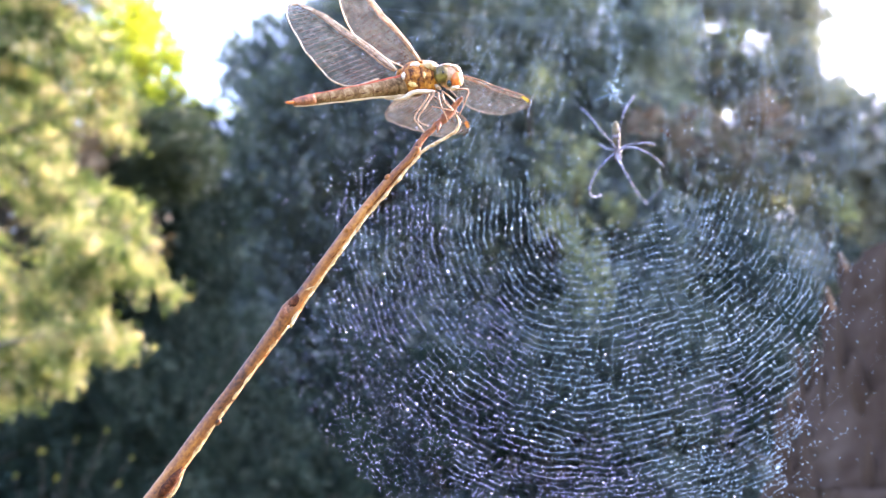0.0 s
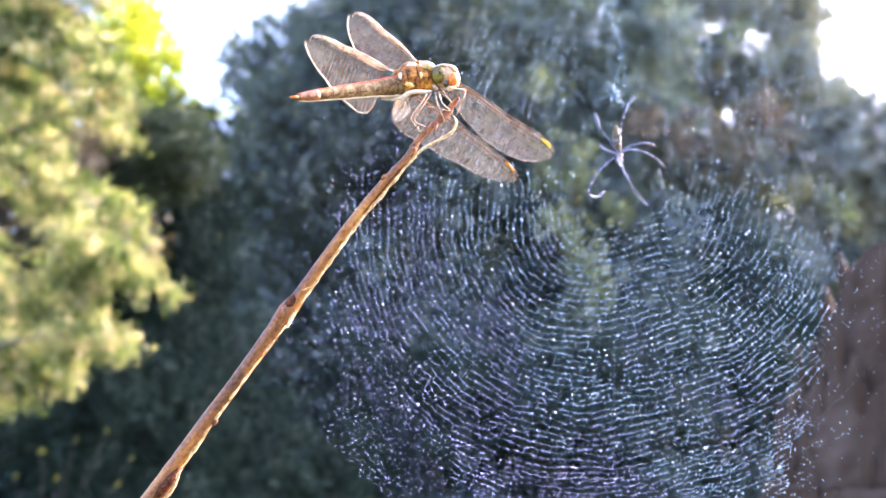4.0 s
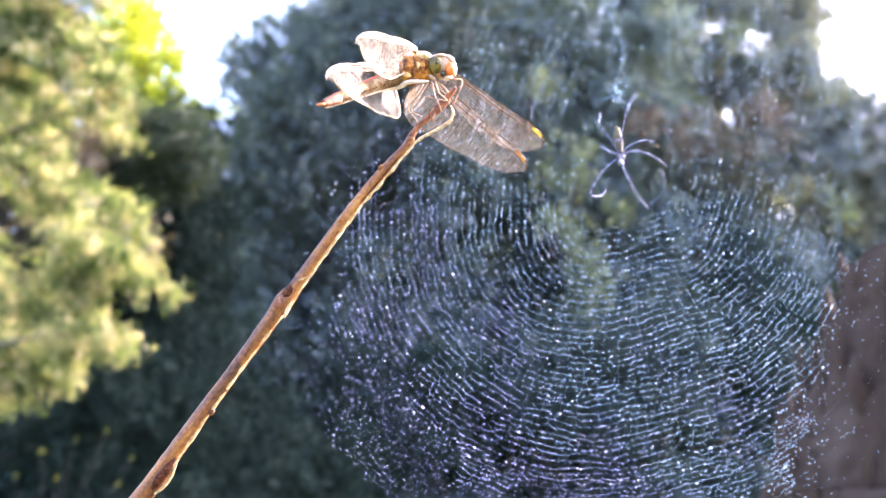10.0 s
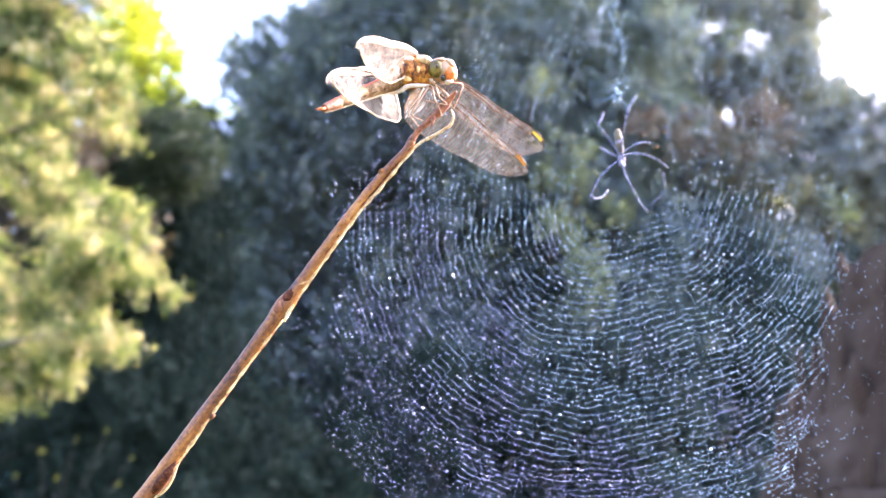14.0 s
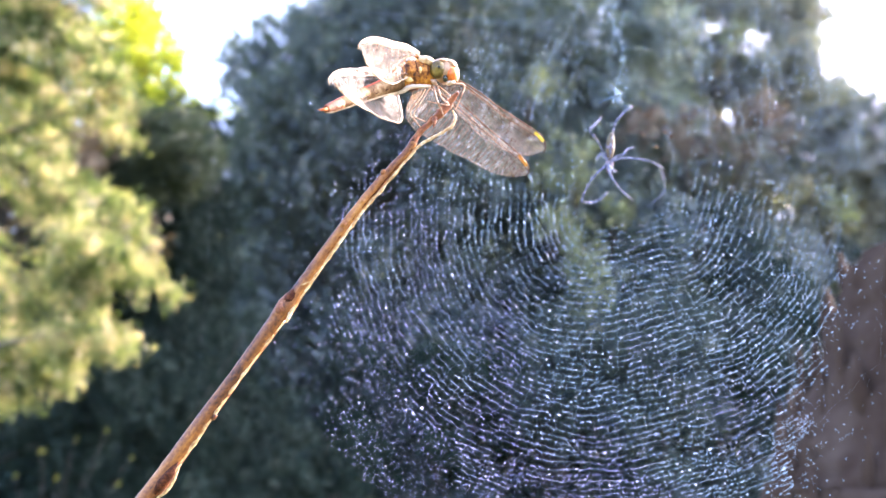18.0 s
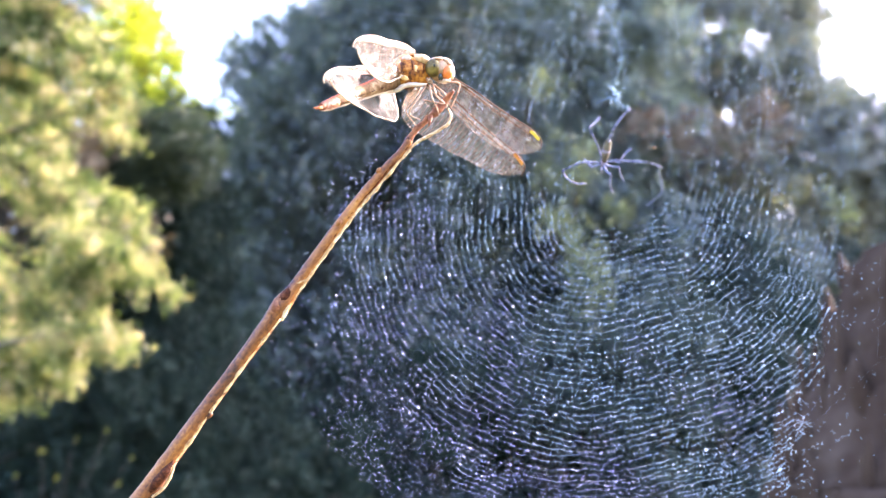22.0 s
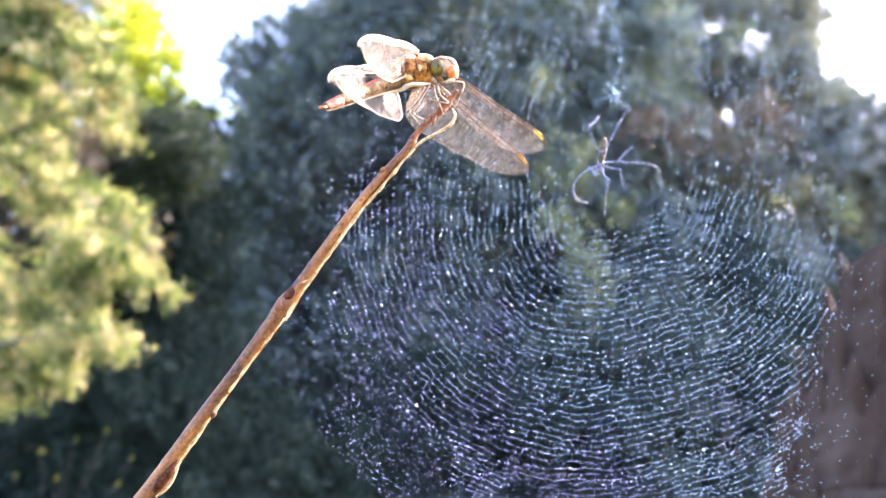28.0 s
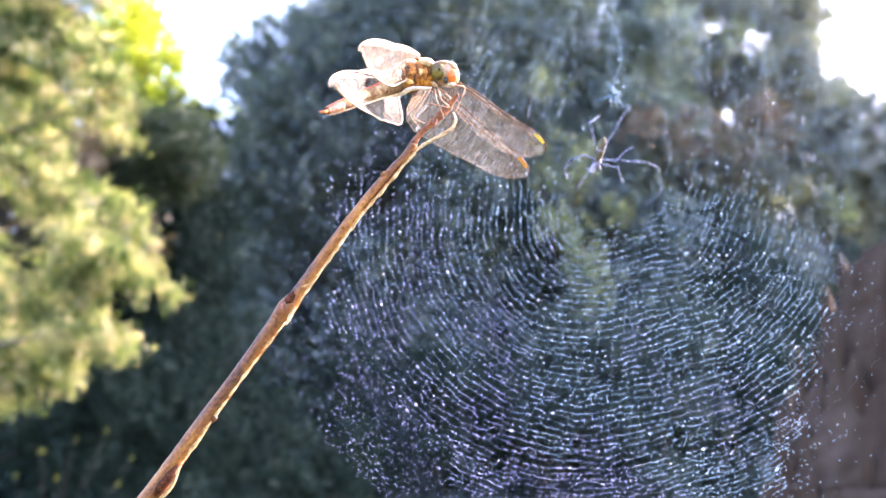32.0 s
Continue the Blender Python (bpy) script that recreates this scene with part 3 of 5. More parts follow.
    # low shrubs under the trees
    for k, (u, d, r, mat) in enumerate(((-620, 6.3, 1.0, LEAF_SHADE), (-480, 6.6, 0.9, LEAF_SHADE), (-330, 7.4, 0.8, LEAF_SHADE), (-60, 8.6, 1.0, LEAF_SHADE), (60, 8.8, 0.95, LEAF_BLUE), (190, 9.0, 1.1, LEAF_BLUE), (330, 9.2, 1.25, LEAF_BLUE), (470, 9.6, 1.5, LEAF_BLUE), (610, 9.8, 1.6, LEAF_SHADE), (880, 10.2, 1.0, LEAF_SHADE))):
        p = at(u, -300, d)
        rng = np.random.default_rng(60 + k)
        cl = []
        for i in range(40):
            turn, out = rnd.uniform(0, 2 * math.pi), math.sqrt(rnd.random()) * r
            h = rnd.uniform(0.25, 2.1 * r)
            cl.append((p.x + out * math.cos(turn), p.y + out * math.sin(turn) * 0.7, h, rnd.uniform(0.22, 0.36)))
        thing = new("shrub")
        thing.location = (p.x, p.y, 0)
        tagged(thing, "low dense shrub with dark green leaves in the shade", "shrub", "shrubs under the trees")
        v, f = clump_leaves(rng, cl, 380, 0.05, 0.5, 0.1)
        crown = new("crown", leaf_mesh("crown", v - np.array((p.x, p.y, 0)), f, mat))
        crown.parent = thing
        for i in range(5):
            x, y, z, _ = cl[i]
            part("stem", Geo().tube([(0, 0, -0.05), ((x - p.x) * 0.4, (y - p.y) * 0.4, z * 0.5), (x - p.x, y - p.y, z)], [0.012, 0.009, 0.003], 6), BARK, thing)
    p = at(-690, -375, 5.6)
    thing = new("yellow_seedling")
    thing.location = (p.x, p.y, 0)
    tagged(thing, "thin seedling with a few bright yellow leaves", "seedling")
    rng = np.random.default_rng(91)
    cl = [(p.x + rnd.uniform(-0.35, 0.5), p.y + rnd.uniform(-0.2, 0.2), p.z + rnd.uniform(-0.2, 0.2), 0.05) for _ in range(7)]
    for x, y, z, _ in cl:
        part("stem", Geo().tube([(0, 0, -0.05), ((x - p.x) * 0.3, (y - p.y) * 0.3, z * 0.6), (x - p.x, y - p.y, z)], [0.003, 0.002, 0.001], 5), BARK, thing)
        v, f = leaves(np.array([(x - p.x, y - p.y, z)]), unit(rng, 1), unit(rng, 1), np.full(1, 0.05), np.full(1, 0.032))
        new("leaf", leaf_mesh("leaf", v, f, LEAF_SEEDLING)).parent = thing
    # far woods all round
    rng = np.random.default_rng(77)
    cl = []
    for i in range(420):
        a = rng.uniform(0, 2 * math.pi)
        rr = rng.uniform(24, 32)
        cl.append((rr * math.sin(a), rr * math.cos(a), rng.uniform(0.3, 5.0) * (0.7 + 0.3 * math.sin(a * 7)), rng.uniform(0.9, 1.6)))
    v, f = clump_leaves(rng, cl, 90, 0.42, 0.6, 0.1)
    tagged(new("far_woods", leaf_mesh("far_woods", v, f, LEAF_DARK)), "far dark green woods round the clearing", "woods", kind="stuff")


def build_post():
    """A weathered, shaggy post behind the web that holds its lower threads."""
    thing = new("wooden_post")
    top = at(936, 14, 1.0)
    thing.location = (top.x, top.y, 0)
    tagged(thing, "weathered grey-brown wooden post with a worn shaggy top", "post")
    pts = [(0, 0, -0.2), (0, 0, 0.6), (0, 0, top.z - 0.32), (0, 0, top.z - 0.24), (0, 0, top.z - 0.15), (0, 0, top.z - 0.07), (0, 0, top.z - 0.02), (0, 0, top.z - 0.004), (0, 0, top.z)]
    shaft = part("shaft", Geo().tube(smooth_line(pts, 6), spread([0.27, 0.26, 0.235, 0.207, 0.168, 0.137, 0.118, 0.1, 0.05], 6), 28, 0.045, 4), POST_WOOD, thing)
    rnd = random.Random(8)
    for k in range(140):
        t = rnd.uniform(0, 2 * math.pi)
        z = top.z - 0.02 - 0.36 * rnd.random()
        r = 0.112 + 0.37 * (top.z - z) - 0.004
        ln, lean, lift = rnd.uniform(0.05, 0.12), rnd.gauss(0, 0.2), rnd.uniform(0.003, 0.026)
        line = [(r * math.cos(t), r * math.sin(t), z - ln / 2), ((r + lift * 0.5) * math.cos(t + lean * 0.05), (r + lift * 0.5) * math.sin(t + lean * 0.05), z), ((r + lift - 0.08 * ln) * math.cos(t + lean * 0.15), (r + lift - 0.08 * ln) * math.sin(t + lean * 0.15), min(top.z + 0.012, z + ln / 2))]
        part("splinter", Geo().tube(smooth_line(line, 3), spread([0.006, rnd.uniform(0.006, 0.011), 0.001], 3), 6, 0.25, k), POST_WOOD, shaft)


# ---- twig ----
def q(x, y, z=0.0):
    """Small units from the knot of the twig to its own space."""
    return Vector(((x - 490) * S, (543 - y) * S, z * S))


KNOT = at(490 - 784, 441 - 543, NEAR)


def build_twig():
    twig = new("twig")
    twig.matrix_basis = facing(KNOT)
    tagged(twig, "bare brown twig with buds and pale peeling bark", "twig")
    inv = facing(KNOT).inverted()
    low = [inv @ Vector(p) for p in ((-0.34, 0.26, -0.05), (-0.30, 0.24, 0.4), (-0.23, 0.215, 0.85), (-0.15, 0.192, 1.07))]
    pts = [q(48, 1138), q(249, 886), q(309, 803), q(370, 719), q(432, 635), q(484, 563), q(502, 538), q(525, 508), q(571, 443), q(617, 381), q(671, 314), q(713, 269), q(727, 247)]
    rad = [a * S for a in (20, 17.5, 14.5, 13, 12, 14.5, 17, 11.5, 10.2, 9.8, 8.6, 7.6, 7)]
    stem = part("stem", Geo().tube(low + smooth_line(pts, 7), [0.0045, 0.004, 0.0035, 0.0029] + spread(rad, 7), 14, 0.045, 2), TWIG_BARK, twig)
    tip = [q(723, 254), q(735, 233), q(757, 212), q(775, 196), q(790, 178), q(806, 160, 6)]
    broken = part("broken_tip", Geo().tube(smooth_line(tip, 5), spread([a * S for a in (7, 5, 5.2, 7.5, 6, 2.6)], 5), 10, 0.28, 6), TWIG_TIP, twig, "rusty brown broken end")
    part("thorn", Geo().tube([q(765, 205, 6), q(764, 216, 10), q(762, 224, 12)], [5 * S, 3 * S, 0.6 * S], 7), TWIG_TIP, broken)
    strand = [q(727, 262, -2), q(748, 247, 2), q(776, 232, 4), q(795, 219, 4), q(801, 204, 4), q(796, 192, 4)]
    part("bark_strand", Geo().tube(smooth_line(strand, 5), spread([a * S for a in (3.2, 2.8, 2.6, 2.8, 2.4, 1.6)], 5), 7, 0.3, 8), TWIG_PALE, twig, "pale strand of peeled bark")
    # the sunlit rim along the lower side, put in as a pale ragged edge
    rnd = random.Random(14)
    a = smooth_line([q(252, 880, 6), q(330, 790, 6), q(385, 712, 6), q(440, 640, 6), q(500, 562, 6)], 8)
    b = smooth_line([q(520, 526, 4), q(575, 450, 4), q(622, 386, 4), q(680, 318, 3), q(728, 262, 2)], 8)
    side = Vector((0.79, -0.61, 0))
    for line, off, w0 in ((a, 2.0, 3.6), (b, 4.0, 2.8)):
        k = len(line)
        pts2 = [p + side * (off - 3.5 * i / k + rnd.uniform(-0.8, 0.8)) * S for i, p in enumerate(line)]
        pts3 = [p + side * (off - 5.2 - 3.5 * i / k + rnd.uniform(-0.6, 0.6)) * S + Vector((0, 0, 3.5 * S)) for i, p in enumerate(line)]
        part("bark_split", Geo().tube(pts3, [S * rnd.uniform(0.5, 1.7) for _ in pts3], 5, 0.2, 5), TWIG_DARK, twig, "dark split along the peeling bark")
        part("lit_rim", Geo().tube(pts2, [w0 * S * rnd.uniform(0.55, 1.35) for _ in pts2], 6, 0.2, 3), TWIG_PALE, twig, "pale ragged rim coloured as sunlit bark")
    for x, y, z, r, ln, mat in ((494, 541, 7, 11, 15, TWIG_TIP), (509, 524, 5, 9.5, 21, TWIG_DARK), (488, 552, 4, 12, 15, TWIG_BARK)):
        part("knot", Geo().ball(q(x, y, z), (r * S, ln * S, 11 * S), Matrix.Rotation(radians(-36), 3, "Z"), 12, 9, 0.1, x), mat, twig, "swollen reddish-brown knot")
    for line, r in (([q(503, 566, 9), q(508, 556, 11), q(513, 545, 12), q(520, 536, 10)], 3.4), ([q(519, 510, 8), q(529, 501, 10), q(540, 496, 9), q(551, 493, 6)], 1.9), ([q(289, 845, 14), q(301, 834, 16), q(312, 822, 14), q(319, 815, 10)], 2.2)):
        part("bark_flake", Geo().tube(smooth_line(line, 4), [r * S * (1 - 0.5 * abs(2 * i / 12 - 1)) for i in range(13)], 6, 0.25, 4), TWIG_PALE, twig, "pale flake of peeling bark")
    for x, y, r, dx, dy in ((374, 734, 5, 3, -7), (606, 392, 6, -5, 6), (357, 731, 6, -5, 4), (332, 765, 5, -6, 2), (640, 352, 5, -6, 3), (676, 300, 4, -6, 3)):
        part("node_scar", Geo().ball(q(x + dx * 0.4, y + dy * 0.2, 6), (r * S, r * 1.5 * S, r * S), Matrix.Rotation(radians(-38), 3, "Z"), 10, 7, 0.12, int(x)), TWIG_BARK, twig)
    bud = part("bud", Geo().tube(smooth_line([q(272, 866, 11), q(285, 849, 15), q(301, 829, 15), q(313, 811, 10)], 4), spread([a * S for a in (4, 9, 8, 1.5)], 4), 9, 0.06, 5), TWIG_DARK, twig, "closed reddish-brown bud")
    part("bud_scale", Geo().tube(smooth_line([q(275, 876, 10), q(293, 862, 11), q(307, 840, 11), q(316, 816, 10)], 4), spread([a * S for a in (2, 3.4, 3.2, 1)], 4), 6, 0.15, 7), TWIG_PALE, twig, "pale edge of the bud")
    return twig


# ---- dragonfly ----
BODY = at(735 - 784, 441 - 122, NEAR)


def b(x, y, z=0.0):
    """Small units to the dragonfly's own space, from the middle of its thorax."""
    return Vector(((x - 735) * S, (122 - y) * S, z * S))


def wing(name, parent, length, chord, hind, stigma, seed, blunt=False):
    """A wing along +x with its leading edge at y = 0: skin, net of veins, spot near the tip."""
    rnd = random.Random(seed)
    n = 34
    fore_round, rear_round = (0.42, 0.55) if blunt else (0.15, 0.3)     # how far in from the tip the edges curve

    table = ((0, 0.45), (0.05, 0.85), (0.12, 1.08), (0.22, 1.16), (0.35, 1.1), (0.5, 1.0), (0.7, 0.86), (1, 0.74)) if hind else ((0, 0.30), (0.06, 0.42), (0.2, 0.66), (0.35, 0.84), (0.55, 0.98), (0.7, 1.0), (1, 0.96))

    def edges(t):
        """The leading and the trailing edge at t along the wing."""
        w = table[-1][1]
        for (a, x), (c, y) in zip(table, table[1:]):
            if t <= c:
                k = (t - a) / (c - a)
                w = x + (y - x) * (0.5 * k + 0.5 * k * k * (3 - 2 * k))
                break
        hi = 0.015 * length * math.sin(math.pi * min(1, 2 * t))
        lo = hi - chord * w
        mid = hi - 0.42 * (hi - lo)
        e1 = math.sqrt(max(0.0, 1 - max(0, (t - 1 + fore_round) / fore_round) ** 2.2))
        e2 = math.sqrt(max(0.0, 1 - max(0, (t - 1 + rear_round) / rear_round) ** 2.3))
        return mid + (hi - mid) * e1, mid - (mid - lo) * e2 - 0.004 * chord

    def lead(t):
        return edges(t)[0]

    def trail(t):
        return edges(t)[1]

    rows = 7
    verts, faces = [], []
    for i in range(n + 1):
        t = 1 - (1 - i / n) ** 1.4
        y0, y1 = lead(t), trail(t)
        for j in range(rows + 1):
            s = j / rows
            z = chord * 0.006 * (1 if j % 2 else -1) - chord * 0.12 * s * s + 0.05 * length * t * t
            verts.append((t * length, y0 + (y1 - y0) * s, z))
    for i in range(n):
        for j in range(rows):
            a = i * (rows + 1) + j
            faces.append((a, a + rows + 1, a + rows + 2, a + 1))
    skin = part(name, Geo().add(verts, faces), WING_CLEAR if blunt else WING_SKIN, parent)
    g = Geo()

    def pt(t, s):
        y0, y1 = lead(t), trail(t)
        return Vector((t * length, y0 + (y1 - y0) * s, chord * 0.02 - chord * 0.12 * s * s + 0.05 * length * t * t))

    part("leading_edge", Geo().tube([pt(1 - (1 - i / 28) ** 1.5, 0.0) for i in range(29)], [(1.9 if blunt else 1.15) * S * (1.0 - 0.35 * i / 28) for i in range(29)], 6, 0.1, seed), VEIN_SUNLIT if blunt else VEIN_GOLD, skin, "golden front edge of the wing")
    for s0, w0 in ((0.06, 0.85), (0.125, 1.15)) if blunt else ((0.07, 0.4), (0.13, 0.5)):
        part("front_vein", Geo().tube([pt(i / 20 * 0.86, s0 + 0.02 * i / 20) for i in range(21)], [w0 * S * (1.25 - 0.8 * i / 20) for i in range(21)], 5, 0.12, seed), VEIN_AMBER, skin, "amber vein behind the front edge")
    part("trailing_edge", Geo().tube([pt(1 - (1 - i / 28) ** 1.5, 1.0) for i in range(29)], (1.5 if blunt else 0.75) * S, 5, 0.2, seed), VEIN_SUNLIT if blunt else VEIN_PALE, skin, "thin pale rear edge of the wing")
    for s0, s1, w in ((0.09, 0.14, 1.0), (0.16, 0.3, 0.5), (0.26, 0.5, 0.35), (0.36, 0.7, 0.3), (0.5, 0.9, 0.3), (0.7, 1.0, 0.3)):
        g.tube([pt(i / 16 * 0.97, s0 + (s1 - s0) * (i / 16) ** 1.4) for i in range(17)], [w * S * (1 - 0.5 * i / 16) for i in range(17)], 4)
    if blunt:
        # left wings only: their sunlit front is put into this amber strip
        band = Geo()
        cuts = [0.02 + 0.83 * i / 20 for i in range(21)]
        lift = Vector((0, 0, 0.5 * S))
        band.add([pt(t, k * (0.085 + 0.05 * (1 - t))) + lift for t in cuts for k in (0, 1)], [(2 * i, 2 * i + 2, 2 * i + 3, 2 * i + 1) for i in range(20)])
        part("front_strip", band, WING_AMBER, skin, "amber strip of skin between the front veins, bright as in sun")
    elif hind:
        lobe = Geo()
        cuts = [0.015 + 0.12 * i / 8 for i in range(9)]
        lift = Vector((0, 0, 0.5 * S))
        lobe.add([pt(t, 0.42 + 0.56 * k / 4 * (1 - 3.0 * max(0.0, t - 0.08))) + lift for t in cuts for k in range(5)], [(5 * i + k, 5 * i + 5 + k, 5 * i + 6 + k, 5 * i + 1 + k) for i in range(8) for k in range(4)])
        part("wing_lobe", lobe, WING_MILKY, skin, "milky grey lobe at the wing root")
    if hind:
        count = 19 if blunt else 27
        for k in range(count):
            t = 0.05 + 0.9 * k / count
            part("cross_vein", Geo().tube([pt(min(0.985, t + 0.07 * j / 5 - 0.03 * (j / 5) ** 2), 0.3 + 0.69 * j / 5) for j in range(6)], [(0.6 if blunt else 0.85) * S] * 6, 4), VEIN_PALE, skin)
    for k in range(120):
        t = (k + rnd.random()) / 122
        s = rnd.choice((0.0, 0.1, 0.22, 0.4, 0.55, 0.75))
        e = s + rnd.uniform(0.12, 0.25)
        g.tube([pt(t, s), pt(min(0.98, t + rnd.uniform(0.0, 0.03)), min(1, e))], 0.42 * S, 3)
    part("wing_venation", g, VEIN, skin, "fine golden-brown veins")
    st = Geo()
    z = Vector((0, 0, 0.4 * S))
    p = [pt(0.84, 0.0) + z, pt(0.94, 0.0) + z, pt(0.94, 0.13) + z, pt(0.84, 0.085) + z]
    lowz = [v - 2 * z for v in p]
    st.add(p + lowz, [(0, 1, 2, 3), (7, 6, 5, 4), (0, 4, 5, 1), (1, 5, 6, 2), (2, 6, 7, 3), (3, 7, 4, 0)])
    part("wing_spot", st, stigma, skin, smooth=False)
    return skin


def build_dragonfly():
    d = new("dragonfly")
    d.matrix_basis = facing(BODY)
    tagged(d, "golden-brown dragonfly with clear wings perched on the twig tip", "dragonfly")
    turn = Matrix.Rotation(radians(14), 3, "Z")
    g = Geo().ball(b(722, 127), (27 * S, 31 * S, 24 * S), turn, 18, 12, 0.04, 1).ball(b(744, 128), (22 * S, 25 * S, 20 * S), turn, 16, 10, 0.04, 2)
    thorax = part("thorax", g, THORAX, d)
    # side markings; the one at 722, 106 paints the hot upper rim
    for x, y, r1, r2, a, mat in ((739, 124, 4.5, 8, 12, THORAX_PALE), (719, 139, 9, 5.5, -20, THORAX_PALE), (705, 125, 6, 7, 20, FACE_PALE), (722, 106, 9, 5.5, 10, FACE_PALE), (703, 142, 5, 8, 10, THORAX_PALE)):
        skin = max(24 * math.sqrt(max(0.05, 1 - ((x - 722) / 27) ** 2 - ((y - 127) / 31) ** 2)), 20 * math.sqrt(max(0.0, 1 - ((x - 744) / 22) ** 2 - ((y - 128) / 25) ** 2)))
        part("side_patch", Geo().ball(b(x, y, skin - 2.4), (r1 * S, r2 * S, 3.4 * S), Matrix.Rotation(radians(a), 3, "Z"), 10, 7, 0.16, x), mat, thorax)
    for line in (((711, 112), (716, 124), (713, 142)), ((730, 106), (734, 122), (729, 146)), ((750, 112), (753, 126), (748, 144))):
        pts = []
        for x, y in line:
            k = max(24 * math.sqrt(max(0.02, 1 - ((x - 722) / 27) ** 2 - ((y - 127) / 31) ** 2)), 20 * math.sqrt(max(0.0, 1 - ((x - 744) / 22) ** 2 - ((y - 128) / 25) ** 2)))
            pts.append(b(x, y, k - 0.4))
        part("dark_furrow", Geo().tube(smooth_line(pts, 5), [S * (1.5 - 1.1 * abs(2 * i / 10 - 1)) for i in range(11)], 6, 0.25, 3), TWIG_DARK, thorax, "dark furrow between plates")
    part("crest", Geo().ball(b(751, 106, -2), (19 * S, 10 * S, 20 * S), Matrix.Rotation(radians(-22), 3, "Z"), 14, 9, 0.07, 6), THORAX_CREST, thorax, "top of the thorax, coloured pale as in full sun")
    part("wing_base", Geo().ball(b(733, 98, -25), (12 * S, 7 * S, 30 * S), turn, 10, 7, 0.1, 9), THORAX, thorax)
    part("wing_base", Geo().ball(b(698, 116, -20), (12 * S, 9 * S, 30 * S), turn, 10, 7, 0.1, 8), THORAX, thorax)
    part("underside", Geo().tube(smooth_line([b(668, 163, 8), b(688, 164, 10), b(706, 161, 14), b(722, 153, 18), b(744, 152, 18), b(758, 150, 12)], 4), spread([S * a for a in (0.8, 2.2, 3.6, 4.4, 3.6, 1.5)], 4), 9, 0.18, 3), FACE_PALE, thorax, "pale cream underside")
    # head
    head = part("head", Geo().ball((0, 0, 0), (21 * S, 21 * S, 22 * S), None, 16, 10), HEAD_TAN, d)
    head.location = b(783, 124, 2)
    part("eye", Geo().ball(Vector((-13, 2, 13)) * S, (14 * S, 17 * S, 14 * S), None, 18, 12), EYE_GREEN, head, "large olive-brown eye")
    part("eye", Geo().ball(Vector((-4, 8, -12)) * S, (16 * S, 17 * S, 14 * S), None, 18, 12), EYE_GREEN, head, "large olive-brown eye")
    for x, y, z in ((-11, 4, 26.4),):
        part("eye_spot", Geo().ball(Vector((x, y, z)) * S, (2.0 * S, 3.0 * S, 1.4 * S), None, 8, 6, 0.1, 3), EYE_DARK, head, "dark spot of the eye")
    part("brow", Geo().ball(Vector((-8, 17, 6)) * S, (14 * S, 5 * S, 14 * S), Matrix.Rotation(radians(8), 3, "Z"), 12, 8, 0.06, 2), HEAD_TAN, head, "tan downy brow")
    part("face", Geo().ball(Vector((12, -7, 15)) * S, (10 * S, 13.5 * S, 11 * S), Matrix.Rotation(radians(-12), 3, "Z"), 14, 10), FACE_ORANGE, head, "bright orange face")
    part("crown", Geo().ball(Vector((11, 13, 3)) * S, (12 * S, 7 * S, 15 * S), Matrix.Rotation(radians(-35), 3, "Z"), 12, 8, 0.05, 4), HEAD_TAN, head, "tan top of the head")
    part("cheek", Geo().ball(Vector((20, -3, 4)) * S, (4.5 * S, 14 * S, 12 * S), Matrix.Rotation(radians(4), 3, "Z"), 10, 8, 0.05, 5), FACE_PALE, head)
    part("mouth", Geo().ball(Vector((9, -21, 13)) * S, (9 * S, 4.5 * S, 9 * S), Matrix.Rotation(radians(15), 3, "Z"), 12, 8), FACE_PALE, head)
    part("jaw", Geo().ball(Vector((0, -15, 21)) * S, (4.5 * S, 6.5 * S, 4 * S), None, 9, 6, 0.1, 6), EYE_DARK, head, "dark jaw")
    part("neck", Geo().ball(Vector((-20, -19, 9)) * S, (8 * S, 4 * S, 8 * S), Matrix.Rotation(radians(-40), 3, "Z"), 10, 7, 0.1, 7), LEG_PALE, head, "pale neck plate")
    # legs
    for k, line in enumerate((((778, 146, 8), (800, 148, 20), (817, 150, 16), (810, 172, 12), (801, 192, 8)),
                              ((770, 150, 12), (776, 172, 22), (790, 184, 14), (772, 182, 18), (752, 178, 18)),
                              ((757, 154, 14), (744, 176, 26), (728, 202, 20), (748, 212, 10)),
                              ((764, 152, 10), (768, 175, 22), (778, 196, 14), (780, 204, 10)),
                              ((748, 154, 2), (738, 172, 10), (722, 196, 12), (733, 214, 8), (740, 222, 4)),
                              ((772, 148, -6), (790, 165, 4), (796, 178, 2), (792, 190, 0)))):
        pts = smooth_line([b(*p) for p in line], 4)
        part("leg", Geo().tube(pts, [S * (1.75 - 0.9 * i / len(pts)) for i in range(len(pts))], 6, 0.15, k), LEG_PALE, d)
    # abdomen along -x from its base
    L = 212 * S
    prof = ((0.0, 18), (0.10, 17), (0.2, 15.2), (0.32, 13.2), (0.45, 12.2), (0.58, 11.2), (0.7, 10.2), (0.82, 9.3), (0.92, 8.0), (1.0, 5.8))
    abdomen = part("abdomen", Geo().tube([(0.03 * L, 0, 0), (0, 0, 0), (-0.06 * L, 0, 0), (-0.1 * L, 0, 0)], [16 * S, 17.6 * S, 17 * S, 15.6 * S], 14), ABDOMEN, d)
    for i in range(1, len(prof) - 1):
        (t0, r0), (t1, r1) = prof[i], prof[i + 1]
        xs = [-(t0 + (t1 - t0) * k / 5) * L for k in range(6)]
        rs = [S * (r0 + (r1 - r0) * k / 5) for k in range(6)]
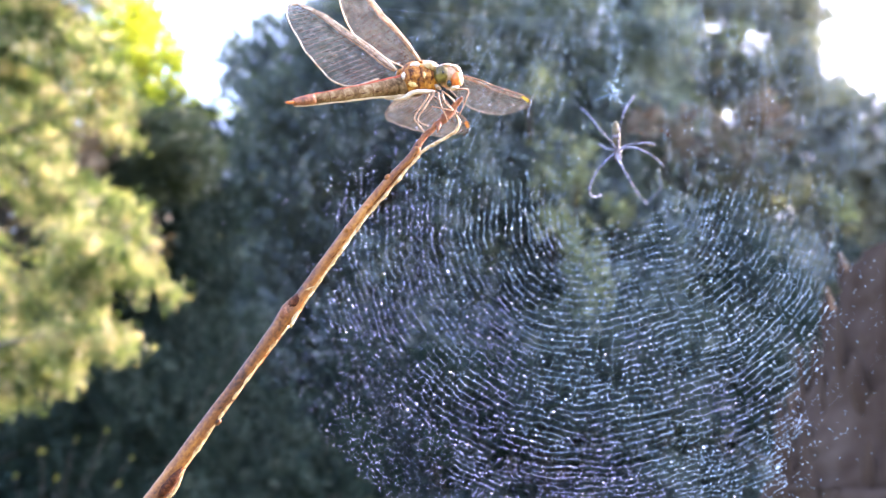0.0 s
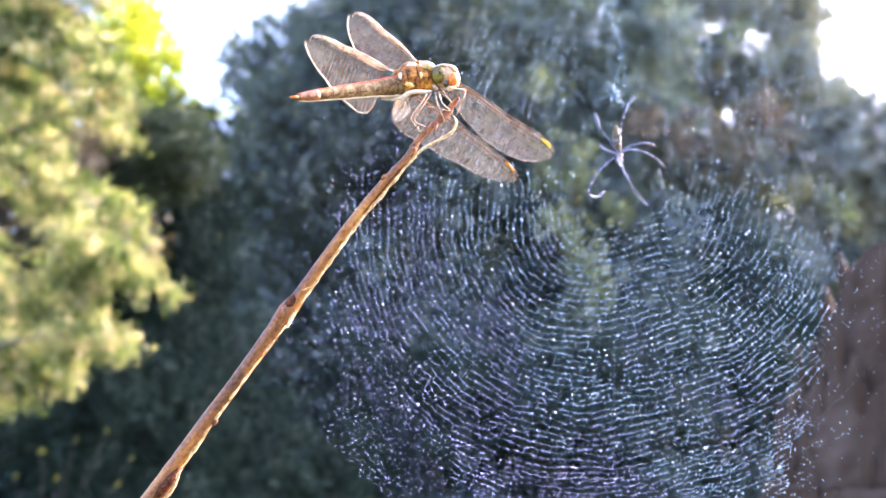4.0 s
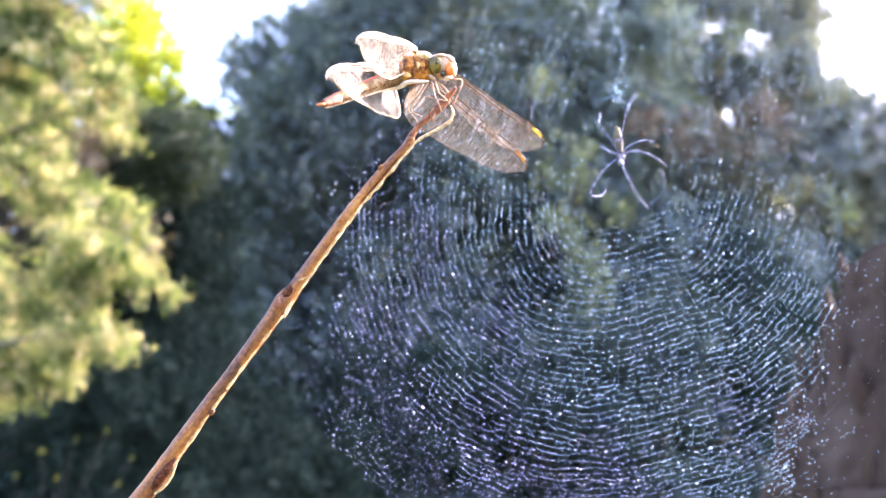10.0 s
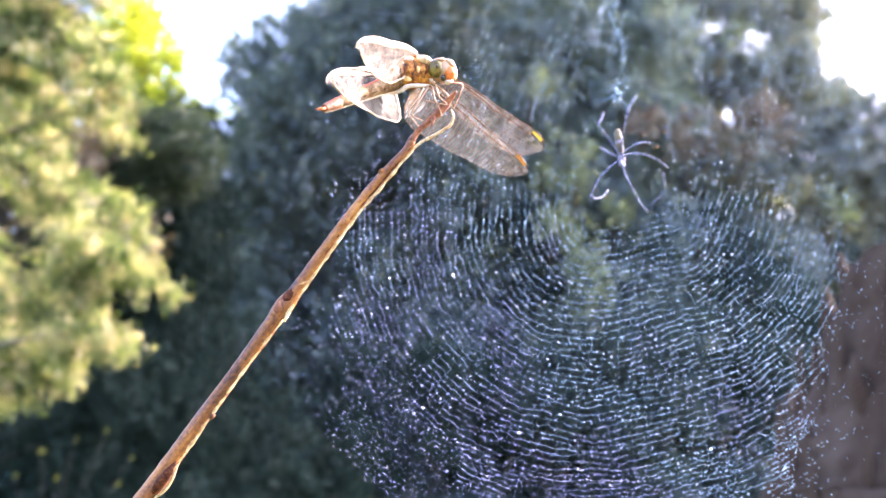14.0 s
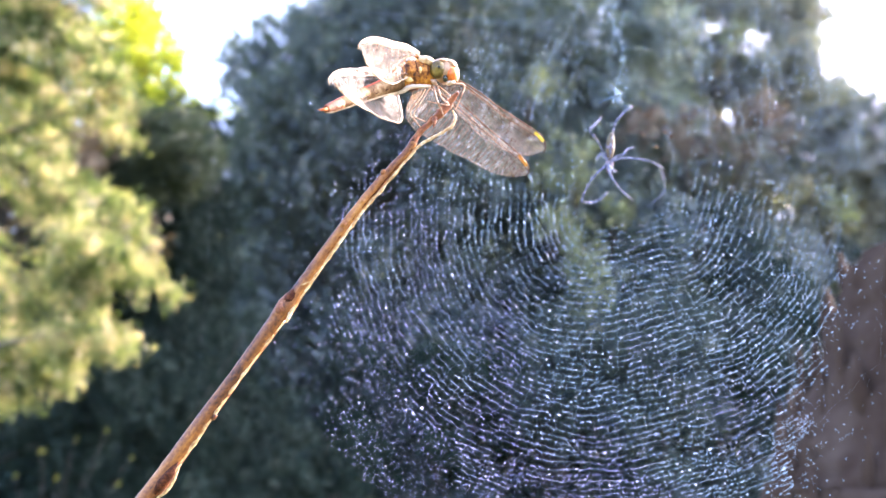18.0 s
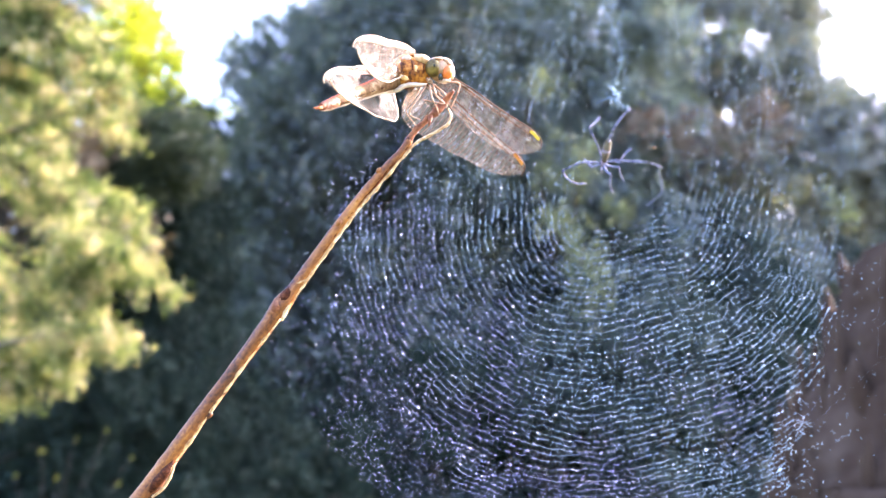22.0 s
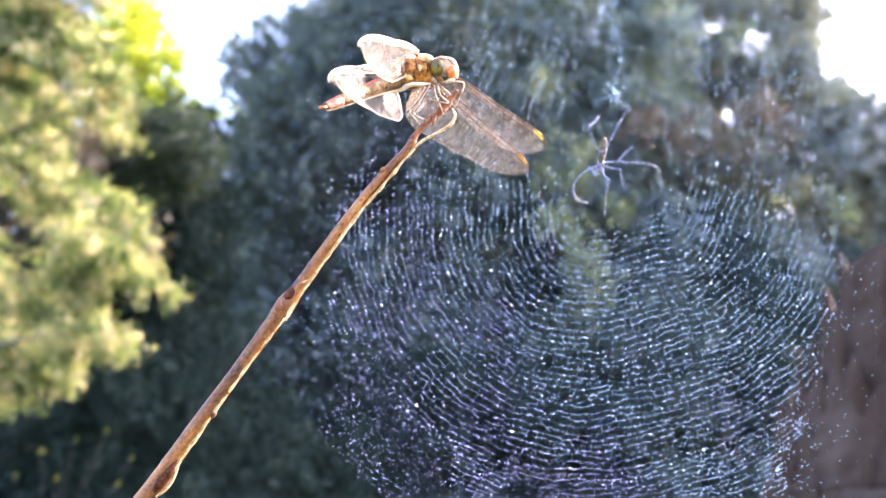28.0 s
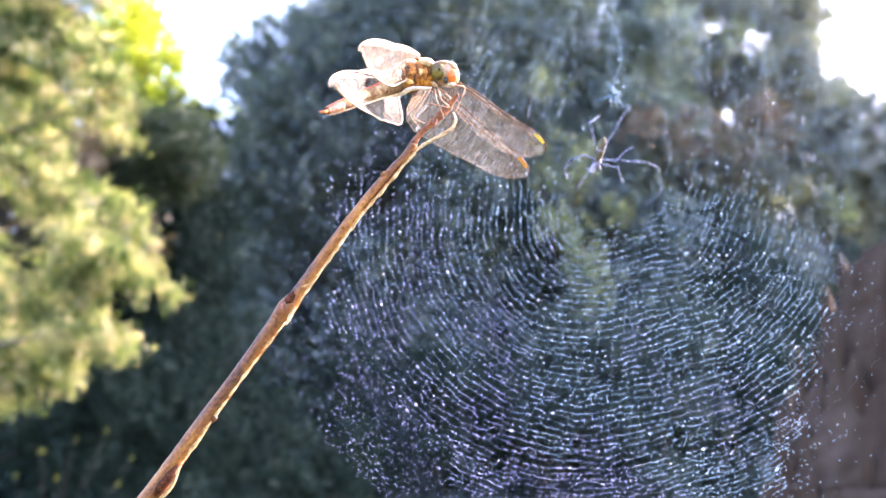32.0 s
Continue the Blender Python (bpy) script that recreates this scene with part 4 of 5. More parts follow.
        part("abdomen_segment", Geo().tube([(x, 0, 0) for x in xs], rs, 14, 0.0, i, cap=False), ABDOMEN, abdomen)
        part("segment_seam", Geo().tube([(xs[5] + 0.45 * S, 0, 0), (xs[5], 0, 0), (xs[5] - 0.45 * S, 0, 0)], [rs[5] + 0.02 * S, rs[5] + 0.12 * S, rs[5] + 0.02 * S], 14, cap=False), TWIG_DARK, abdomen)
    def strip(ky, kz, kr, first=0):
        return [(-t * L, r * ky * S, r * kz * S) for t, r in prof[first:]], [r * kr * S for _, r in prof[first:]]
    pts, rad = strip(0.8, 0.2, 0.26)
    part("back_stripe", Geo().tube(smooth_line(pts, 3), spread(rad, 3), 7, 0.15, 3), ABDOMEN_RED, abdomen, "red stripe along the back")
    pts, rad = strip(-0.9, 0.15, 0.24)
    part("belly_edge", Geo().tube(smooth_line(pts, 3), spread(rad, 3), 6, 0.2, 4), FACE_PALE, abdomen, "pale lower edge")
    for (t0, r0), (t1, r1) in zip(prof[2:], prof[3:]):
        a, c = t0 + 0.45 * (t1 - t0), t0 + 0.92 * (t1 - t0)
        part("side_mark", Geo().tube([(-a * L, -0.25 * r0 * S, 0.93 * r0 * S), (-(a + c) / 2 * L, -0.28 * r0 * S, 0.94 * (r0 + r1) / 2 * S), (-c * L, -0.3 * r1 * S, 0.93 * r1 * S)], [0.3 * S, 0.9 * S, 0.4 * S], 6, 0.3, 5), TWIG_DARK, abdomen, "dark dash on the side")
    pts, rad = strip(0.0, 0.0, 1.05, 7)
    part("tail_end", Geo().tube(smooth_line(pts, 3), spread(rad, 3), 12, 0.05, 6), TWIG_TIP, abdomen, "rusty brown tail end")
    for s in (-1, 1):
        part("tail_appendage", Geo().tube([(-0.98 * L, 0, s * 3 * S), (-1.03 * L, 1 * S, s * 4 * S), (-1.06 * L, 3 * S, s * 4 * S)], [2.6 * S, 2.2 * S, 0.6 * S], 6), FACE_ORANGE, abdomen)
    abdomen.location = b(704, 138, 0)
    w1 = wing("forewing", d, FORE, 72 * S, False, VEIN_SUNLIT, 1, True)
    w2 = wing("hindwing", d, HIND, 92 * S, True, VEIN_SUNLIT, 2, True)
    w3 = wing("forewing", d, FORE, 72 * S, False, STIGMA_YELLOW, 3)
    w4 = wing("hindwing", d, HIND, 92 * S, True, STIGMA_ORANGE, 4)
    return d, abdomen, (w1, w2, w3, w4)


FORE, HIND = 272 * S, 275 * S

# the rests: for each wing its root and its turns, then where the tail points
RAISED_REST = ((732, 94, -11, 150, 26, 126), (690, 109, -3, -160, 24, 138), (783, 117, 4, 54, 52, -1), (737, 133, -11, 39, 69, -20), ((506, 168), 1))
HALF_REST = ((732, 97, -16, 148, 32, 127), (692, 117, -23, 138, 23, 143), (781, 121, -5, 37, 26, -27), (724, 130, -10, 26, 30, -36), ((514, 169), 1))
FORWARD_REST = ((731, 95, -17, 150, 41, 130), (675, 103, -21, 144, 41, 146), (782, 122, 0, 32, 28, -26), (717, 138, -9, 44, 21, -33), ((520, 158), 1))
TURNING_REST = ((730, 87, -33, 173, -15, 160), (670, 108, -39, 173, -13, -179), (778, 121, 1, 32, 29, -26), (735, 137, -9, 40, 24, -33), ((546, 172), 1))
LOWERED_REST = ((736, 79, -50, 160, -74, -165), (672, 112, -56, 170, -74, -150), (774, 121, 3, 33, 30, -26), (753, 136, -9, 35, 27, -34), ((571, 189), 1))
RESTS = {"raised": RAISED_REST, "half": HALF_REST, "forward": FORWARD_REST, "turning": TURNING_REST, "lowered": LOWERED_REST}


def limb(root, tip, length, sign, hint, origin, depth):
    """The pose of a limb of fixed length from root towards tip, a place in the plane of its thing at origin, seen from the eye; sign: towards or away from the eye."""
    o = FRAME3.transposed() @ (origin - EYE)
    goal = Vector((o.x + tip.x, o.y + tip.y))
    d = Vector((tip.x - root.x, tip.y - root.y, 0))
    for _ in range(12):
        z = sign * math.sqrt(max(0.0, length ** 2 - d.x ** 2 - d.y ** 2))
        k = (depth - root.z - z) / depth
        d = Vector((goal.x * k - o.x - root.x, goal.y * k - o.y - root.y, 0))
        if d.length > length:
            d *= length / d.length
    d.z = sign * math.sqrt(max(0.0, length ** 2 - d.x ** 2 - d.y ** 2))
    x = d.normalized()
    y = -Vector(hint)
    y = (y - x * y.dot(x)).normalized()
    z = x.cross(y)
    m = Matrix((x, y, z)).transposed().to_4x4()
    m.translation = root
    return m


# ---- web ----
HUB = at(1097 - 784, 441 - 280, WEB)


def w(x, y, z=0.0):
    """Small units to the web's own space, from its hub."""
    return Vector(((x - 1097) * W, (280 - y) * W, z * W))


def bead(g, p, d, r, stretch):
    """A small drop drawn out along the thread."""
    a = d.cross(Vector((0.2, 0.3, 0.93)))
    a.normalize()
    c = d.cross(a)
    g.add([p + d * r * stretch, p + a * r, p + c * r, p - a * r, p - c * r, p - d * r * stretch],
          [(0, 1, 2), (0, 2, 3), (0, 3, 4), (0, 4, 1), (5, 2, 1), (5, 3, 2), (5, 4, 3), (5, 1, 4)])


def build_web():
    rnd = random.Random(42)
    web = new("spider_web")
    web.matrix_basis = facing(HUB)
    tagged(web, "large glittering orb web with fine beaded threads", "spider web")
    inv = facing(HUB).inverted()
    # frame threads to the post, the ground, the trees
    ends = [inv @ p for p in (at(860, 10, 0.95), at(870, -140, 0.95), Vector((0.3, 0.3, 0.0)), Vector((-0.6, 0.5, 0.0)), Vector((-1.6, 3.7, 3.0)), Vector((2.6, 11.0, 6.0)))]
    rim = [w(1570, 120), w(1560, 640), w(1110, 1080), w(330, 1000), w(400, 10), w(1090, -120)]
    for i, (p, e) in enumerate(zip(rim, ends)):
        part("anchor_thread", Geo().tube([p, e], 0.025 * W, 3), SILK, web)
        part("frame_thread", Geo().tube([p, (p + rim[(i + 1) % 6]) / 2 + w(1097, 280) * 0.02, rim[(i + 1) % 6]], 0.025 * W, 3), SILK, web)
    for p0, p1 in ((w(520, 6), w(1120, 62)), (w(640, 22), w(1010, 40)), (w(700, 36), w(1180, 92))):
        part("upper_thread", Geo().tube([p0, (p0 + p1) / 2 - Vector((0, 3 * W, 0)), p1], 0.08 * W, 4), SILK, web)
    # the threads run like a U: round a short, slanting line below the hub
    left, right = Vector((1045, 400, 0)), Vector((1168, 366, 0))
    low = math.atan2(120, 34)

    def ring(r, rise):
        """Points of one U-shaped thread at the distance r from the slanting line: place, way outward, how far up a side it has come."""
        out, step = [], 5.5
        n = int(rise / step)
        for k in range(n, 0, -1):
            h = k * step
            out.append((left + Vector((-r + 0.00042 * h * h, -h, 0)), Vector((-1, 0, 0)), h))
        n = max(4, int(r * (math.pi - low) / step))
        for k in range(n):
            t = math.pi + (low - math.pi) * k / n
            d = Vector((math.cos(t), math.sin(t), 0))
            out.append((left + d * r, d, 0.0))
        d = Vector((math.cos(low), math.sin(low), 0))
        n = int((right - left).length / step)
        out.extend((left.lerp(right, k / n) + d * r, d, 0.0) for k in range(n))
        end = radians(20)
        n = max(4, int(r * (low - end) / step))
        for k in range(n + 1):
            t = low + (end - low) * k / n
            d = Vector((math.cos(t), math.sin(t), 0))
            out.append((right + d * r, d, 0.0))
        q0, n = out[-1][0], int(rise / step)
        for k in range(1, n):
            h = k * step
            out.append((q0 + Vector((0.34 * h - 0.0006 * h * h, -h, 0)), d, h))
        return out

    def spot(p, depth=0.0):
        z = 6 * math.sin(p.x * 0.011) + 4 * math.sin(p.y * 0.017 + 1) + depth
        return w(p.x, p.y, z)

    for k in range(34):
        t = math.pi * 0.94 - k * math.pi * 0.88 / 33 + rnd.gauss(0, 0.012)
        d = Vector((math.cos(t), math.sin(t), 0))
        c = left.lerp(right, k / 33)
        ends = (70, 150, 240, 330, rnd.uniform(380, 470)) if 45 < math.degrees(t) < 160 else (60, 130, 200, 260, 300)
        part("radial_thread", Geo().tube([spot(c + d * r + Vector((rnd.gauss(0, 1.5), rnd.gauss(0, 1.5), 0))) for r in ends], 0.07 * W, 3), SILK, web)
    drops, rest, made = Geo(), Geo(), 0

    def finish(run):
        nonlocal made
        if len(run) > 2:
            g = Geo().tube(run, 0.12 * W * rnd.uniform(0.6, 1.5), 3, cap=False)
            if made < 290:
                part("ring_thread", g, SILK, web)
            else:
                rest.add(g.v, g.f)
            made += 1
        run.clear()

    r = 16.0
    while r < 600:
        run = []
        for p, d, h in ring(r, 330):
            high = min(1.0, h / 130)
            if h == 0 and p.y < 400:
                high = 0.25
            near = max(0.0, 1 - r / 95) if p.x < 1060 or p.x > 1180 else max(0.0, 1 - r / 40)
            gate = noise.noise(Vector((p.x * 0.022, p.y * 0.022, 3.0))) + 0.5 * noise.noise(Vector((p.x * 0.007, p.y * 0.007, 9.0)))
            kink = 4.2 * noise.noise(Vector((p.x * 0.045, p.y * 0.045, r * 0.04))) + 2.4 * noise.noise(Vector((p.x * 0.11, p.y * 0.11, r * 0.4))) + rnd.gauss(0, 0.45)
            drift = 9 * noise.noise(Vector((p.x * 0.012, p.y * 0.012, 7)))
            q2 = p + d * (kink + drift)
            lost = q2.x < 600 + 18 * math.sin(q2.y * 0.03) + max(0.0, 430 - q2.y) * 0.35 or q2.x > 1500 - max(0.0, q2.y - 470) * 0.27 + 12 * math.sin(q2.y * 0.06)
            ragged = q2.y > 600 and q2.x < 650 + 0.7 * (q2.y - 590) + 22 * math.sin(q2.y * 0.05)
            if lost and q2.x > 1300:
                chance = 0.06 + 0.5 * math.exp(-max(0.0, q2.x - 1500 + max(0.0, q2.y - 470) * 0.27) / 40)
            elif lost:
                chance = 0.42 * max(0.0, 1 - (600 - q2.x) / 165) if q2.y > 560 else 0.22 * max(0.0, 1 - (610 - q2.x) / 120)
            else:
                chance = (0.8 if ragged else 0.84) - 0.4 * high - 0.25 * near - (0.34 if gate < -0.3 else 0.0)
            whole = not lost and not ragged and gate > -0.26 + 0.22 * high + 0.22 * near and rnd.random() > 0.07 + 0.12 * high
            if whole and high < 0.6:
                run.append(spot(q2))
            else:
                finish(run)
            if whole and rnd.random() < 0.07:
                # a short link to the next thread, slanting
                far = q2 + d * rnd.uniform(8, 13) + Vector((d.y, -d.x, 0)) * rnd.gauss(0, 5)
                rest.tube([spot(q2), spot(far)], 0.16 * W, 3, cap=False)
                bead(drops, spot(q2.lerp(far, rnd.uniform(0.3, 0.7))), d, rnd.uniform(0.5, 0.9) * W, rnd.uniform(1.2, 2.4))
            for _ in range(2 if ragged and rnd.random() < 0.35 else 1):
                if rnd.random() > chance:
                    continue
                loose = 2.4 if lost or ragged else 0.6
                big = rnd.uniform(0.72, 1.7) * (1.5 if rnd.random() < 0.05 else 1) * (1 - 0.45 * high) * (0.55 if ragged else 0.72 if lost else 1.0)
                way = Vector((d.y, d.x, 0))
                bead(drops, spot(q2 + Vector((rnd.gauss(0, loose), rnd.gauss(0, loose), 0)), rnd.gauss(0, 2)), way, big * W, rnd.uniform(1.0, (2.6 if ragged else 1.6) + 2.4 * high))
        finish(run)
        if 60 < r < 470:
            # fine drops scattered to this thread's outer side, in place of a teal haze
            for p, d, h in ring(r + 5.5, 120):
                if rnd.random() < 0.16 and 590 < p.x < 1500 - max(0.0, p.y - 470) * 0.27:
                    bead(drops, spot(p + Vector((rnd.gauss(0, 3.5), rnd.gauss(0, 3.5), 0)), rnd.gauss(0, 3)), Vector((d.y, d.x, 0)), rnd.uniform(0.35, 0.8) * W, rnd.uniform(1.0, 3.0))
        r += 11.4 * rnd.uniform(0.82, 1.18) * (0.8 if r > 430 else 1.0)
    tagged(part("outer_ring_silk", rest, SILK, web), "broken outer threads of the web", kind="stuff")
    # loose tangle above the hub
    for i in range(132):
        if i % 3 == 0:
            x, y, lean = rnd.uniform(820, 1000), rnd.uniform(70, 300), rnd.gauss(0.4, 0.12)
        elif i % 3 == 1:
            x, y, lean = rnd.uniform(1180, 1530), rnd.uniform(90, 320), rnd.gauss(-0.05, 0.12)
        else:
            x, y, lean = rnd.uniform(1010, 1400), rnd.uniform(-10, 180), rnd.gauss(-0.1, 0.35)
        if abs(x - 1095) < 60 and y > 120:
            continue
        ln = rnd.uniform(25, 105)
        p0, p1 = w(x, y, rnd.uniform(-10, 10)), w(x + lean * ln, y - ln, rnd.uniform(-10, 10))
        bow = Vector((rnd.uniform(-6, 6) * W, 0, 0))
        line = smooth_line([p0, (p0 + p1) / 2 + bow, p1], 7)
        part("tangle_thread", Geo().tube(line, 0.09 * W, 3), SILK, web)
        for _ in range(int(ln / 3.6)):
            k = rnd.random() * (len(line) - 1.01)
            p = line[int(k)].lerp(line[int(k) + 1], k % 1)
            bead(drops, p + Vector((rnd.gauss(0, 0.8) * W, 0, 0)), (p1 - p0).normalized(), rnd.uniform(0.22, 0.55) * W, rnd.uniform(1.2, 4.2))
    for i in range(1250):
        x, y = rnd.uniform(380, 1568), rnd.uniform(10, 420)
        edge = 560 + 0.25 * (420 - y) * 0.2
        if (x < edge and rnd.random() > 0.25) or (abs(x - 1095) < 90 and 140 < y < 380):
            continue
        big = rnd.uniform(0.18, 0.48) * (1.5 if rnd.random() < 0.06 else 1)
        lean = Vector((rnd.gauss(0.1 if x > 1095 else -0.06, 0.15), 1, 0)).normalized()
        bead(drops, w(x, y, rnd.uniform(-6, 6)), lean, big * W, rnd.uniform(1.2, 4.5))
    # debris line up from the hub, and the strand hanging beside the spider
    path = smooth_line([w(1112, 190), w(1096, 172), w(1092, 150), w(1105, 110), w(1098, 70), w(1085, 40), w(1072, 5), w(1062, -30)], 10)
    tuft = Geo()
    for p in path:
        for _ in range(2):
            c = p + Vector((rnd.gauss(0, 7) * W, rnd.gauss(0, 4) * W, rnd.gauss(0, 4) * W))
            bead(tuft, c, Vector((rnd.gauss(0, 1), rnd.gauss(0, 1), 0.1)).normalized(), rnd.uniform(0.5, 1.2) * W, rnd.uniform(1, 3))
    for _ in range(40):
        bead(tuft, w(1092 + rnd.gauss(0, 9), 168 + rnd.gauss(0, 9), rnd.gauss(0, 4)), Vector((rnd.gauss(0, 1), rnd.gauss(0, 1), 0.1)).normalized(), rnd.uniform(0.8, 1.6) * W, rnd.uniform(1, 3))
    tuft.tube(path, 0.35 * W, 4)
    tuft.tube([w(1060, 183), w(1085, 172), w(1102, 178)], [0.8 * W, 1.3 * W, 0.8 * W], 5)
    for k in range(10):
        x, y = 1162 + rnd.gauss(0, 15), 243 + rnd.gauss(0, 16)
        part("debris", Geo().ball(w(x, y, rnd.gauss(0, 4)), (rnd.uniform(1.2, 3) * W, rnd.uniform(1, 2.4) * W, 1.5 * W), Matrix.Rotation(rnd.uniform(0, 3), 3, "Z"), 8, 6, 0.25, k), (ABDOMEN, TWIG_DARK, SPIDER_YELLOW)[k % 3], web, "dry rusty bit of debris")
        bead(tuft, w(x + rnd.gauss(0, 7), y + rnd.gauss(0, 7)), Vector((rnd.gauss(0, 1), rnd.gauss(0, 1), 0.1)).normalized(), rnd.uniform(0.25, 0.6) * W, rnd.uniform(1, 2.4))
    part("silk_tuft", tuft, DEW, web, "white tuft of silk and debris")
    part("silk_strand", Geo().tube(smooth_line([w(1172, 302), w(1178, 335), w(1165, 352), w(1148, 366)], 5), 0.5 * W, 5, 0.5), SPIDER_BAND, web)
    tagged(part("dew", drops, DEW, web), "tiny sticky drops along the threads, and finer ones as haze between them", kind="stuff")
    return web


# ---- spider: rests of each leg, knee and foot, at ten moments ----
MOMENTS = (0.0, 5.0, 14.5, 18.3, 20.0, 23.0, 25.0, 28.0, 30.5, 32.0)
SPINE = ((1093, 268), (1096, 275), (1100, 282), (1076, 289), (1068, 289), (1068, 291), (1068, 292), (1063, 292), (1059, 286), (1057, 287))
TAIL = ((1088, 214), (1089, 222), (1092, 226), (1081, 234), (1078, 244), (1078, 244), (1078, 244), (1070, 242), (1070, 242), (1070, 242))
LEG_UP_A = ((1062, 232), (1027, 190), (1060, 226), (1056, 203), (1058, 222), (1070, 200), (1041, 230), (1064, 208), (1040, 228), (1062, 207), (1044, 226), (1062, 207), (1047, 224), (1062, 207), (1040, 226), (1060, 207), (1043, 218), (1060, 206), (1043, 218), (1060, 206))
LEG_UP_B = ((1102, 205), (1123, 172), (1104, 205), (1124, 172), (1109, 206), (1126, 172), (1087, 218), (1118, 190), (1081, 224), (1118, 190), (1090, 229), (1109, 198), (1096, 233), (1103, 204), (1087, 236), (1112, 192), (1087, 234), (1112, 190), (1087, 234), (1112, 190))
LEG_LOW_A = ((1039, 338), (1065, 343), (1041, 342), (1071, 336), (1046, 350), (1076, 335), (1027, 357), (1074, 339), (1005, 325), (1045, 336), (997, 298), (1041, 322), (1018, 284), (1005, 340), (1014, 333), (1041, 358), (1019, 312), (1011, 357), (1014, 283), (1006, 318))
LEG_LOW_B = ((1112, 315), (1146, 362), (1112, 318), (1146, 364), (1116, 328), (1147, 376), (1083, 316), (1117, 346), (1078, 306), (1084, 329), (1083, 311), (1088, 351), (1087, 315), (1091, 366), (1077, 318), (1071, 386), (1050, 318), (1024, 360), (1044, 306), (1022, 336))
LEG_SIDE_A = ((1125, 256), (1160, 258), (1124, 257), (1156, 257), (1122, 259), (1151, 256), (1102, 276), (1118, 262), (1098, 288), (1118, 262), (1096, 290), (1118, 262), (1094, 292), (1118, 262), (1092, 290), (1118, 262), (1090, 288), (1118, 262), (1090, 288), (1118, 262))
LEG_SIDE_B = ((1128, 264), (1174, 296), (1130, 267), (1176, 297), (1132, 274), (1181, 298), (1120, 282), (1172, 299), (1116, 285), (1171, 299), (1114, 289), (1168, 300), (1112, 292), (1166, 300), (1111, 290), (1164, 298), (1113, 287), (1165, 298), (1113, 287), (1165, 298))
LEG_SHORT_A = ((1072, 264), (1060, 256), (1074, 268), (1061, 259), (1076, 272), (1062, 262), (1060, 272), (1054, 284), (1046, 290), (1028, 280), (1047, 298), (1033, 280), (1048, 304), (1036, 280), (1052, 312), (1044, 296), (1050, 308), (1046, 292), (1048, 306), (1038, 298))
LEG_SHORT_B = ((1098, 292), (1094, 286), (1098, 294), (1094, 288), (1104, 296), (1098, 290), (1082, 300), (1090, 304), (1092, 296), (1102, 318), (1096, 297), (1104, 325), (1098, 298), (1106, 330), (1098, 300), (1104, 330), (1096, 296), (1106, 326), (1094, 296), (1104, 326))
LEGS = (LEG_UP_A, LEG_UP_B, LEG_LOW_A, LEG_LOW_B, LEG_SIDE_A, LEG_SIDE_B, LEG_SHORT_A, LEG_SHORT_B)


BOW = (2.0, -2.0, 9.0, 3.0, -4.0, -4.5, 1.0, 2.0)      # how far each leg bows


def leg_lengths(i):
    up = low = 0.0
    for k in range(len(MOMENTS)):
        (kx, ky), (fx, fy) = LEGS[i][2 * k], LEGS[i][2 * k + 1]
        sx, sy = SPINE[k]
        up, low = max(up, math.hypot(kx - sx, ky - sy)), max(low, math.hypot(fx - kx, fy - ky))
    return up * 1.04 * W, low * 1.04 * W


